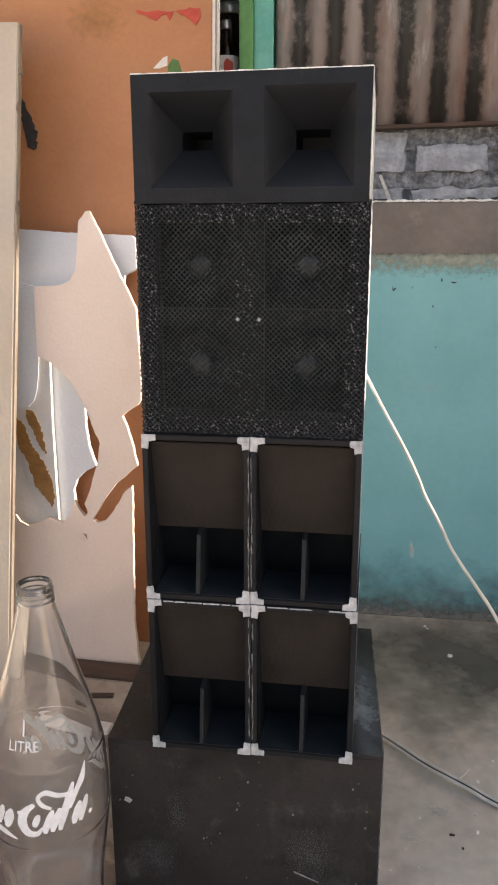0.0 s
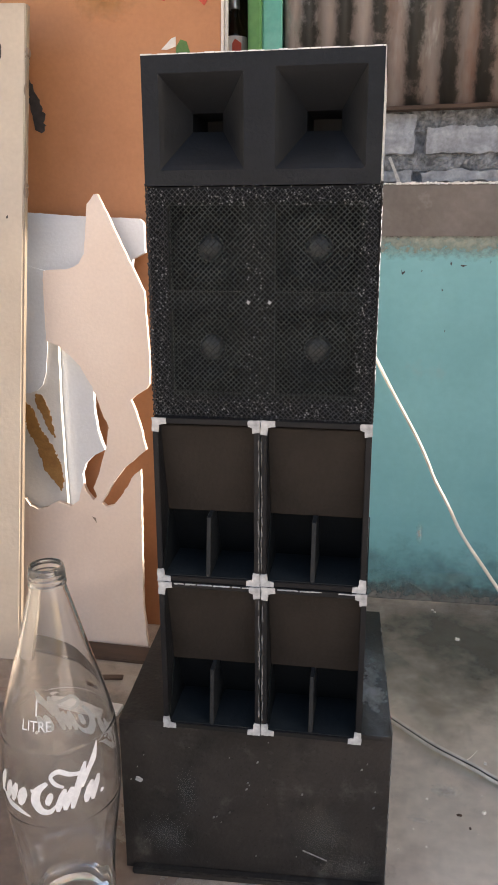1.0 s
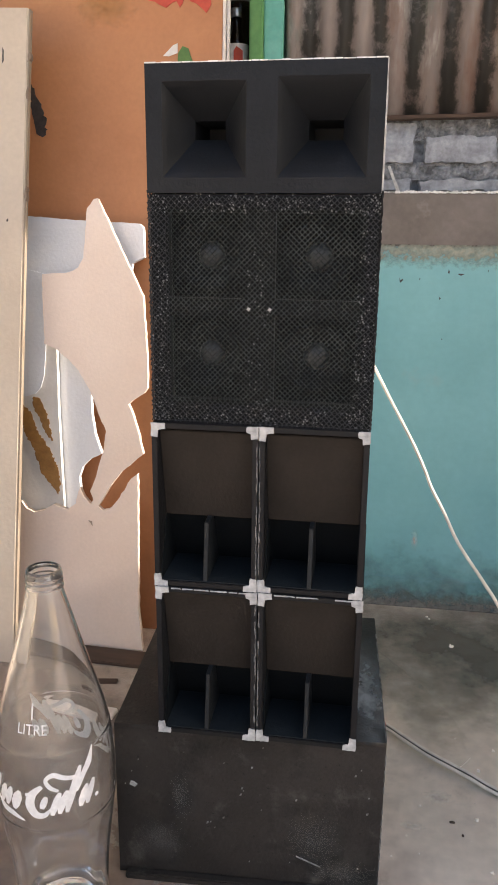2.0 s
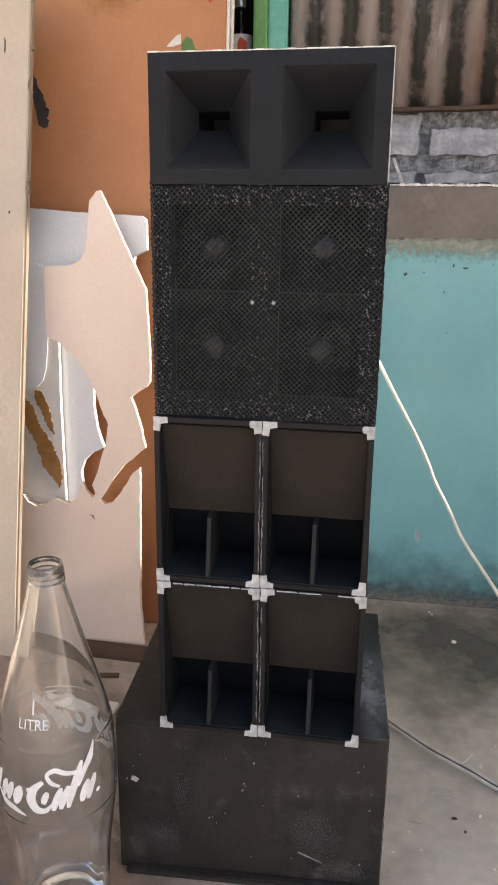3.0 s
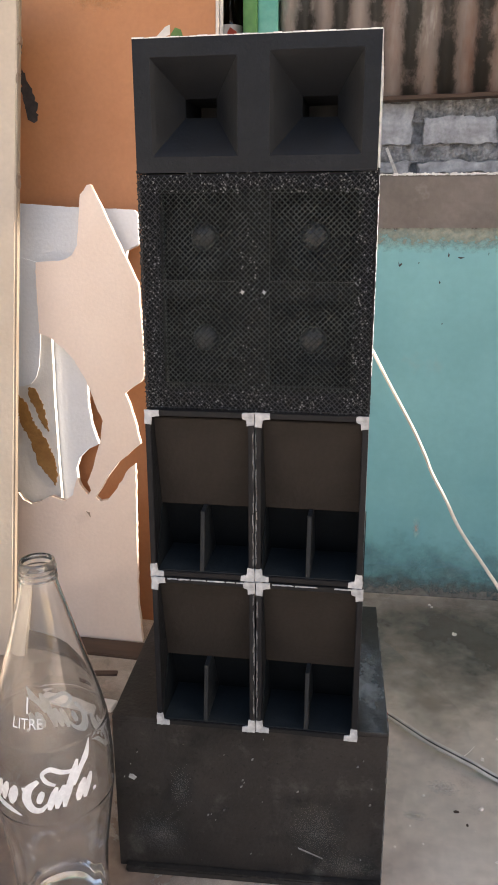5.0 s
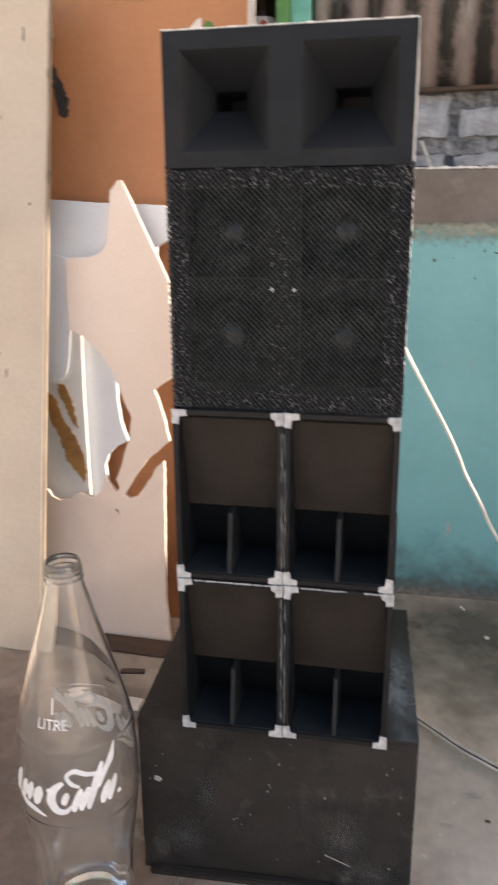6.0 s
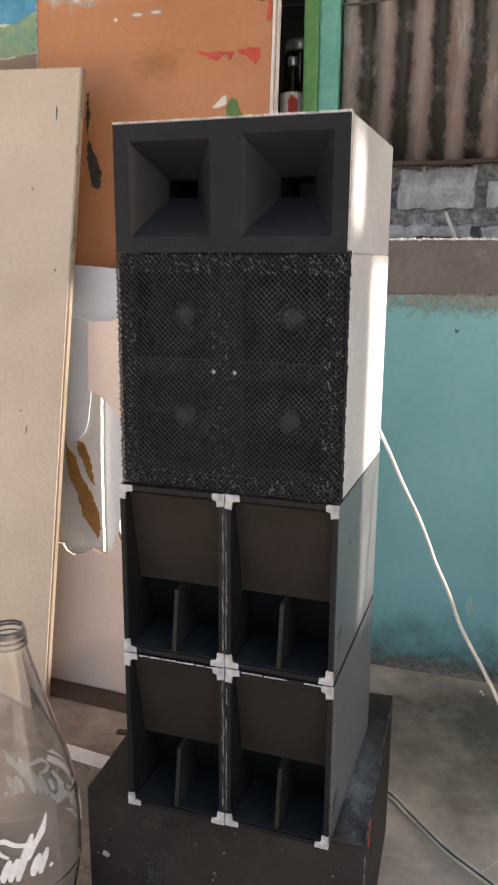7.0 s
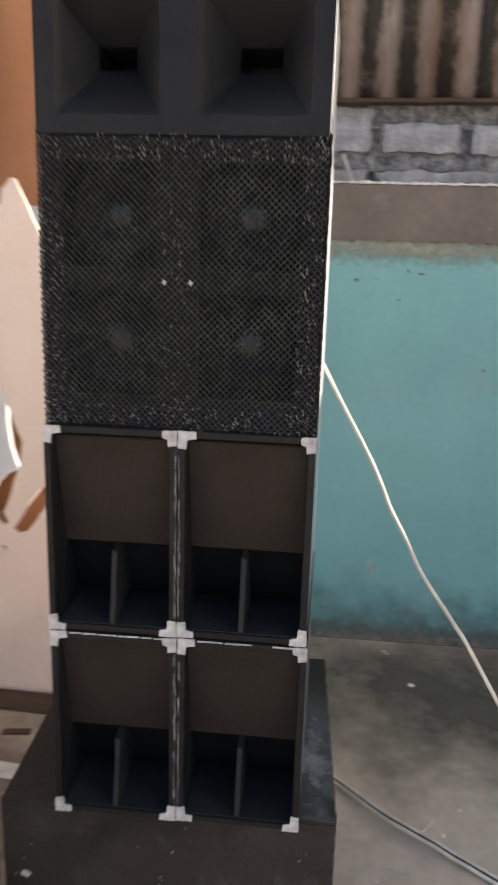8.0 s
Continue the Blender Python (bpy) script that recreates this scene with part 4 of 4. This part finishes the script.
        sc.matrix_local = pose(x, -0.001, 0.0885, 90)
        for a in (0, 90):
            cr = part("slot", box(-0.002, 0.002, -0.0002, 0.0002, 0.0006, 0.0011), M_TAPE, sc)
            cr.matrix_local = pose(0, 0, 0, 0, 0, a + 12)
    return m


mid_box()


def rounded(x0, x1, z0, z1, r, n=5):
    """Corner points of a rounded rectangle, n + 1 to a corner, anticlockwise from the lower left."""
    out = []
    for cx, cz, a0 in ((x0 + r, z0 + r, 180), (x1 - r, z0 + r, 270), (x1 - r, z1 - r, 0), (x0 + r, z1 - r, 90)):
        for k in range(n + 1):
            a = radians(a0 + 90 * k / n)
            out.append((cx + r * math.cos(a), cz + r * math.sin(a)))
    return out


def horn_flare(x0, x1, z0, z1, tx0, tx1, tz0, tz1, d):
    bm = bmesh.new()
    n = 9
    rings = []
    for i in range(n + 1):
        t = i / n
        k = t ** 0.93
        a = [x0 + (tx0 - x0) * k, x1 + (tx1 - x1) * k, z0 + (tz0 - z0) * k, z1 + (tz1 - z1) * k]
        rings.append([bm.verts.new((x, d * t, z)) for x, z in rounded(*a, 0.0001)])
    rings.append([bm.verts.new((x, d + 0.05, z)) for x, z in rounded(tx0, tx1, tz0, tz1, 0.0006)])
    m = len(rings[0])
    for a, b in zip(rings, rings[1:]):
        for k in range(m):
            bm.faces.new((a[k], a[(k + 1) % m], b[(k + 1) % m], b[k]))
    bm.faces.new(rings[-1])
    return bm


def horn_baffle(spans, z0, z1, mouths, y0, y1):
    """A board with one rounded mouth in each span of its width."""
    bm = bmesh.new()
    n = 5
    for (x0, x1), mo in zip(spans, mouths):
        inner = [bm.verts.new((x, y0, z)) for x, z in rounded(*mo, 0.0010, n)]
        outer = [bm.verts.new((x, y0, z)) for x, z in ((x0, z0), (x1, z0), (x1, z1), (x0, z1))]
        for c in range(4):
            for k in range(n):
                bm.faces.new((outer[c], inner[c * (n + 1) + k + 1], inner[c * (n + 1) + k]))
            a, b = inner[c * (n + 1) + n], inner[(c + 1) % 4 * (n + 1)]
            bm.faces.new((outer[c], outer[(c + 1) % 4], b, a))
    bmesh.ops.remove_doubles(bm, verts=bm.verts, dist=1e-5)
    r = bmesh.ops.extrude_face_region(bm, geom=bm.faces[:])
    bmesh.ops.translate(bm, vec=(0, y1 - y0, 0), verts=[q for q in r["geom"] if isinstance(q, bmesh.types.BMVert)])
    return bm


def horn_box():
    W, H, D = 0.0845, 0.0865, 0.163
    h = thing("horn_loudspeaker", 0.0005, 0.5755, 0.6085, "black miniature horn cabinet with two square flared horns", "loudspeaker", rz=-1.3)
    shell(W, D, H, M_HORN, h, 0.004)
    mouths = [(-0.0725, -0.0115, 0.0105, 0.0745), (0.0105, 0.0735, 0.0105, 0.0765)]
    throats = [(-0.0545, -0.0315, 0.0385, 0.0515), (0.030, 0.055, 0.0375, 0.0512)]
    part("baffle", horn_baffle([(-W, 0.0), (0.0, W)], 0, H, mouths, 0, 0.0038), M_HORN, h)
    for mo, th in zip(mouths, throats):
        part("horn_flare", horn_flare(*mo, *th, 0.027), M_FLARE, h, "glossy blue-black square flared horn")
    rnd = random.Random(2)
    x = -W
    while x < W - 0.001:
        l = min(rnd.uniform(0.003, 0.009), W - x)
        # top edge coloured near white for the light it catches from above
        part("pale_edge", box(x, x + l * 0.98, -0.0003, 0.006, H - 0.0002, H + rnd.uniform(0.0003, 0.0008), 0.0002), M_CREST, h, "pale top edge with its light painted in")
        x += l
    part("pale_edge", box(W - 0.0002, W + 0.0005, -0.0003, 0.0022, 0.0, H, 0.0002), M_WEAR, h, "bare pale side edge")
    return h


horn_box()


# ---- bottle ----
def smooth_profile(points, n=6):
    out = []
    for i in range(len(points) - 1):
        p0, p1, p2, p3 = (Vector(points[max(0, min(len(points) - 1, k))]) for k in (i - 1, i, i + 1, i + 2))
        for j in range(n):
            t = j / n
            out.append(tuple(0.5 * ((2 * p1) + (p2 - p0) * t + (2 * p0 - 5 * p1 + 4 * p2 - p3) * t * t + (3 * p1 - p0 - 3 * p2 + p3) * t ** 3)))
    return out + [tuple(points[-1])]


BODY = [(0.0362, 0.0), (0.0390, 0.003), (0.0394, 0.010), (0.0386, 0.022), (0.0390, 0.042), (0.0406, 0.066), (0.0434, 0.090), (0.0464, 0.113), (0.0473, 0.1225), (0.0478, 0.1255), (0.0478, 0.1285),
        (0.0480, 0.140), (0.0480, 0.160), (0.0468, 0.180), (0.0460, 0.1875), (0.04565, 0.1905), (0.04485, 0.1935), (0.0422, 0.207), (0.0355, 0.232), (0.0272, 0.262), (0.0205, 0.287), (0.0158, 0.305), (0.0142, 0.312)]


def radius_at(z):
    zs = [p[1] for p in BODY]
    rs = [p[0] for p in BODY]
    return float(np.interp(z, zs, rs))


def wrap(bm, lift=0.0004):
    """Bend flat shapes (x along the wall, z up) round the bottle; x = 0 faces -y."""
    for v in bm.verts:
        r = radius_at(v.co.z) + lift + max(0.0, -v.co.y)
        a = -math.pi / 2 + v.co.x / 0.048
        v.co = Vector((r * math.cos(a), r * math.sin(a), v.co.z))
    return bm


def ribbon(bm, pts, widths, y=0.0):
    """A flat stroke of changing width through (x, z) points."""
    fine, w = [], []
    q = smooth_profile([(p[0], p[1]) for p in pts], 8)
    n = len(q)
    ws = np.interp(np.linspace(0, 1, n), np.linspace(0, 1, len(widths)), widths)
    rows = []
    for i, p in enumerate(q):
        a, b = Vector(q[max(i - 1, 0)]), Vector(q[min(i + 1, n - 1)])
        d = (b - a).normalized()
        nrm = Vector((-d.y, d.x)) * ws[i] / 2
        rows.append([bm.verts.new((p[0] + nrm.x, y, p[1] + nrm.y)), bm.verts.new((p[0] - nrm.x, y, p[1] - nrm.y))])
    for a, b in zip(rows, rows[1:]):
        bm.faces.new((a[0], b[0], b[1], a[1]))
    return bm


def words(text, size, x, z):
    cu = bpy.data.curves.new("writing", "FONT")
    cu.body, cu.size, cu.align_x = text, size, "CENTER"
    tmp = new("writing_tmp", cu)
    bpy.context.view_layer.update()
    me = bpy.data.meshes.new_from_object(tmp.evaluated_get(bpy.context.evaluated_depsgraph_get()))
    bpy.data.objects.remove(tmp)
    bm = bmesh.new()
    bm.from_mesh(me)
    bpy.data.meshes.remove(me)
    for v in bm.verts:
        v.co = Vector((v.co.x + x, 0, v.co.y + z))
    return bm


def glass_bottle():
    b = thing("glass_bottle", -0.1598, 0.525, 0.0, "empty clear one-litre glass soft drink bottle with white printing", "bottle", rz=4)
    outer = smooth_profile(BODY, 5)
    neck = [(0.0142, 0.3125), (0.0149, 0.3135), (0.0149, 0.3150), (0.0139, 0.3158), (0.0139, 0.3172), (0.0146, 0.3180), (0.0146, 0.3195), (0.0138, 0.3203), (0.0138, 0.3217),
            (0.0144, 0.3225), (0.0144, 0.3238), (0.0137, 0.3246), (0.0137, 0.327), (0.0131, 0.3285), (0.0119, 0.3287), (0.0109, 0.3275)]
    inner = [(max(0.0116, r - 0.0022), z) for r, z in reversed(outer) if z > 0.014]
    prof = [(0.012, 0.0016), (0.034, 0.0010)] + outer + neck + inner + [(0.0335, 0.0085), (0.028, 0.0055), (0.020, 0.0045), (0.008, 0.0042)]
    bm = lathe(prof, 96)
    for v in bm.verts:
        z, a = v.co.z, math.atan2(v.co.y, v.co.x)
        flute = 0.0007 * math.cos(10 * a) * max(0.0, min(1.0, (0.116 - z) / 0.02)) * min(1.0, z / 0.03)
        wave = 0.00035 * noise.noise((math.cos(a) * 2.2, math.sin(a) * 2.2, z * 18)) * min(1.0, max(0.0, (0.31 - z) / 0.02))
        r = math.hypot(v.co.x, v.co.y)
        k = (r + flute + wave) / r
        v.co.x, v.co.y = v.co.x * k, v.co.y * k
    body = part("glass_body", bm, M_GLASS, b, smooth=True)
    body.visible_shadow = False
    # brand mark as plain flowing white shapes
    strokes = [([(0.0155, 0.1600), (0.0085, 0.1640), (0.0055, 0.1705), (0.0120, 0.1742), (0.0205, 0.1705), (0.0290, 0.1690), (0.0350, 0.1720)], [0.0022, 0.0036, 0.0030, 0.0044, 0.0040, 0.0034, 0.0008]),
               ([(0.0300, 0.1560), (0.0375, 0.1690), (0.0430, 0.1765), (0.0485, 0.1890)], [0.0030, 0.0046, 0.0058, 0.0008]),
               ([(0.0020, 0.1650), (-0.0062, 0.1580), (-0.0088, 0.1480), (-0.0045, 0.1400), (0.0030, 0.1392), (0.0085, 0.1450)], [0.0030, 0.0062, 0.0078, 0.0066, 0.0044, 0.0010]),
               ([(-0.048, 0.1470), (-0.038, 0.1385), (-0.026, 0.1360), (-0.0145, 0.1325)], [0.0010, 0.0060, 0.0052, 0.0008]),
               ([(-0.0125, 0.1570), (-0.0095, 0.1573), (-0.0068, 0.1576)], [0.0030, 0.0034, 0.0030])]
    for cx, z0, h, w in ((-0.046, 0.142, 0.024, 0.0060), (-0.037, 0.1420, 0.018, 0.0066), (-0.0300, 0.1420, 0.018, 0.0060), (-0.0215, 0.1410, 0.018, 0.0080), (0.0030, 0.1450, 0.011, 0.0050),
                         (0.0125, 0.1385, 0.020, 0.0056), (0.0185, 0.1390, 0.020, 0.0056), (0.0275, 0.1390, 0.038, 0.0062), (0.0362, 0.1405, 0.018, 0.0066), (0.0425, 0.1405, 0.020, 0.0056)):
        strokes.append(([(cx - 0.16 * h, z0), (cx - 0.08 * h, z0 + h * 0.3), (cx + 0.08 * h, z0 + h * 0.7), (cx + 0.2 * h, z0 + h)], [0.0026, w, w, 0.0022]))
    strokes.append(([(0.0478, 0.1425), (0.0490, 0.1440), (0.0502, 0.1455)], [0.0016, 0.0036, 0.0016]))
    for side in (0, 1):
        for pts, ws in strokes:
            pts = [(0.048 + (x - 0.049) * 0.92, z + 0.0025) for x, z in pts]
            pr = part("printed_shape", wrap(ribbon(bmesh.new(), pts, ws), 0.0010 if not side else 0.0009), M_PRINT, b)
            if side:
                pr.matrix_local = pose(0, 0, 0.004, 0, 0, 168)
    part("printed_words", wrap(words("1", 0.018, -0.003, 0.2205), 0.0009), M_PRINT, b, "white printed numeral")
    part("printed_words", wrap(words("LITRE", 0.0115, -0.003, 0.2090), 0.0009), M_PRINT, b, "white printed word")
    return b


glass_bottle()


# ---- cords and small things ----
cord = part("white_cord", tube([(0.04, 0.755, 0.50), (0.072, 0.745, 0.484), (0.088, 0.73, 0.461), (0.101, 0.725, 0.438), (0.1145, 0.712, 0.416), (0.129, 0.706, 0.391), (0.1395, 0.70, 0.370), (0.1465, 0.697, 0.354), (0.159, 0.688, 0.333), (0.171, 0.671, 0.312), (0.193, 0.648, 0.285), (0.2075, 0.63, 0.266),
                                (0.255, 0.58, 0.19), (0.31, 0.545, 0.09), (0.36, 0.53, 0.012), (0.42, 0.55, 0.003), (0.6, 0.6, 0.003)], 0.00155), M_CORD, smooth=True)
tagged(cord, "thin white flexible cord hanging from the back of the stack", "cord")
floor_cord = thing("floor_cord", 0, 0, 0, "grey twin-core flexible cord lying on the concrete floor", "cord")
# the thin middle tube is added to paint the gap's shade
for k, core_r, core_mat in ((0.0, 0.0018, M_GREYCORD), (0.5, 0.0013, M_WIRE), (1.0, 0.0018, M_GREYCORD)):
    o = 0.0082 * k
    part("gap_shade" if k == 0.5 else "core", tube([(0.02, 0.88 + o, 0.002), (0.09, 0.862 + o, 0.002), (0.126, 0.826 + o, 0.005), (0.146, 0.799 + o, 0.010), (0.170, 0.773 + o, 0.012), (0.193, 0.756 + o, 0.012), (0.216, 0.742 + o, 0.010),
                       (0.239, 0.729 + o, 0.006), (0.30, 0.695 + o, 0.002), (0.42, 0.66 + o, 0.002), (0.7, 0.64 + o, 0.002)], core_r), core_mat, floor_cord, "dark strip that paints the shade between the cores" if k == 0.5 else "pale grey core", smooth=True)
red_wire = part("red_wire", tube([(0.1131, 0.612, 0.1602), (0.1132, 0.607, 0.1565), (0.1134, 0.602, 0.152), (0.1136, 0.599, 0.145)], 0.0005), M_RED, smooth=True)
tagged(red_wire, "thin red wire end hanging over the box's edge", "wire")
stick = part("pale_stick", box(-0.002, 0.002, -0.002, 0.002, 0, 0.038, 0.0006), M_TAPE)
stick.matrix_world = pose(0.117, 1.176, 0.6355, 8, -24, 0)
tagged(stick, "short pale stick standing on the ledge against the blocks", "stick")


def floor_chips():
    rnd = random.Random(15)
    verts, faces = [], []
    def chip(x, y, s):
        i = len(verts)
        n = 6
        for k in range(n):
            a = 2 * math.pi * k / n + rnd.uniform(-0.3, 0.3)
            r = s * rnd.uniform(0.5, 1)
            verts.append((x + r * math.cos(a), y + r * math.sin(a) * 0.8, 0.0003))
        for k in range(n):
            q = Vector(verts[i + k])
            verts.append((x + (q.x - x) * 0.7, y + (q.y - y) * 0.7, 0.0004 + s * rnd.uniform(0.3, 0.7)))
        faces.append(tuple(range(i + n, i + 2 * n)))
        for k in range(n):
            faces.append((i + k, i + (k + 1) % n, i + n + (k + 1) % n, i + n + k))
    for x, y, s in ((0.217, 0.692, 0.004), (0.228, 0.769, 0.0036), (0.16, 0.703, 0.0022), (0.128, 0.63, 0.0018), (0.155, 0.637, 0.0018), (0.222, 0.624, 0.0026), (0.25, 0.807, 0.003), (0.197, 1.124, 0.004),
                    (0.225, 1.038, 0.006), (0.2, 1.117, 0.003), (0.218, 0.716, 0.0016), (0.144, 0.659, 0.0014)):
        chip(x, y, s)
    for _ in range(150):
        chip(rnd.uniform(0.12, 0.7), rnd.uniform(0.3, 1.14), rnd.uniform(0.0004, 0.0012))
    for _ in range(60):
        chip(rnd.uniform(-0.4, -0.14), rnd.uniform(0.5, 0.95), rnd.uniform(0.0004, 0.001))
    tagged(film_disc("floor_scuff", (0.18, 0.717, 0.0014), (0.02, 0.014), 0, M_PALEFILM), "pale scuff on the concrete floor", "stain", kind="stuff")
    tagged(film_disc("floor_scuff", (0.15, 0.672, 0.0014), (0.016, 0.008), 0, M_PALEFILM), "pale scuff on the concrete floor", "stain", kind="stuff")
    for i, (x, y, w) in enumerate(((0.189, 0.684, 0.004), (0.199, 0.667, 0.0016))):
        crumb = thing("dark_crumb", x, y, 0.0, "small dark brown crumb on the concrete floor", "debris", "dark crumbs")
        part("crumb", slab([(0, 0.0003), (w, 0.0003), (w * 1.2, 0.0012), (w * 0.4, 0.002), (-w * 0.2, 0.001)], -0.001, 0.0012), M_DARKWOOD, crumb)
    straw = part("thin_straw", tube([(0.206, 0.765, 0.005), (0.214, 0.776, 0.003), (0.222, 0.79, 0.001)], 0.0005, 6), M_CHIP, smooth=True)
    tagged(straw, "thin pale straw beside the floor cord", "straw")
    me = bpy.data.meshes.new("floor_chips")
    me.from_pydata(verts, [], faces)
    me.materials.append(M_CHIP)
    tagged(new("floor_chips", me), "scattered pale plaster chips on the floor", "debris", kind="stuff")


floor_chips()


def room_bottles():
    b = thing("dark_bottle", -0.121, 1.200, 0.634, "small dark glass bottle with a white and red label", "bottle")
    part("glass_body", lathe([(0.0155, 0), (0.0168, 0.003), (0.0168, 0.198), (0.0150, 0.208), (0.0085, 0.220), (0.0065, 0.228), (0.0065, 0.240)], 32), M_DARKGLASS, b, smooth=True)
    part("label", lathe([(0.0171, 0.150), (0.0171, 0.2)], 32, False), M_WHITEP, b, "pale paper label", smooth=True)
    part("label_patch", slab([(-0.001, 0.152), (0.012, 0.152), (0.012, 0.19), (0.003, 0.196), (-0.001, 0.19)], -0.0180, -0.0172), M_RED, b, "red label patch")
    part("cap", lathe([(0.0072, 0.236), (0.0075, 0.238), (0.0075, 0.246), (0.0066, 0.248)], 24), M_STEEL, b, "grey metal cap", smooth=True)
    c = thing("storage_jar", -0.126, 1.262, 0.634, "dark glass jar with a pale lid behind the window", "jar")
    part("glass_body", lathe([(0.022, 0), (0.024, 0.004), (0.024, 0.262), (0.021, 0.27)], 32), M_DARKGLASS, c, smooth=True)
    part("lid", lathe([(0.0225, 0.268), (0.0235, 0.27), (0.0235, 0.279), (0.02, 0.284), (0.006, 0.286)], 32), M_STEEL, c, "pale metal lid", smooth=True)


room_bottles()
wire = part("hanging_wire", tube([(-0.15, 1.22, 0.955), (-0.10, 1.19, 0.945), (-0.03, 1.185, 0.938), (0.04, 1.185, 0.944), (0.12, 1.185, 0.958), (0.17, 1.185, 0.975), (0.22, 1.19, 0.99)], 0.0014), M_WIRE, smooth=True)
tagged(wire, "thin dark wire sagging across the iron sheet", "wire")

# ---- unseen roof and plain walls, added to close the place and shape the light ----
ROOF_Z = 1.58
# roof out of view, added to hold back light from overhead
tagged(part("ceiling", box(-3.0, 1.6, 0.25, 1.32, ROOF_Z, ROOF_Z + 0.02), M_HOUSE), "unseen plain roof sheet added to cut the sky light", "ceiling", kind="structure")
# wall out of view; its openings are cut to shape the sun's patches
right = part("wall_right", frame_with_holes(-0.1, 1.32, 0.0, ROOF_Z, [(0.605, 0.64, 1.35, 1.43), (0.68, 0.80, 1.02, 1.345), (0.80, 1.24, 1.0, 1.54)], 0, 0.05), M_HOUSE)
for v in right.data.vertices:
    v.co = Vector((1.5 + v.co.y, v.co.x, v.co.z))
tagged(right, "unseen plastered side wall, its openings added to shape the sunlight", "wall", kind="structure")
tagged(part("wall_yard_left", box(-3.1, -3.0, -4.0, 1.165, 0, 1.58), M_HOUSE), "plain plastered yard wall", "wall", kind="structure")
tagged(part("wall_yard_rear", box(-3.0, 3.0, -4.6, -4.5, 0, 1.3), M_HOUSE), "plain plastered yard wall behind the viewer", "wall", kind="structure")
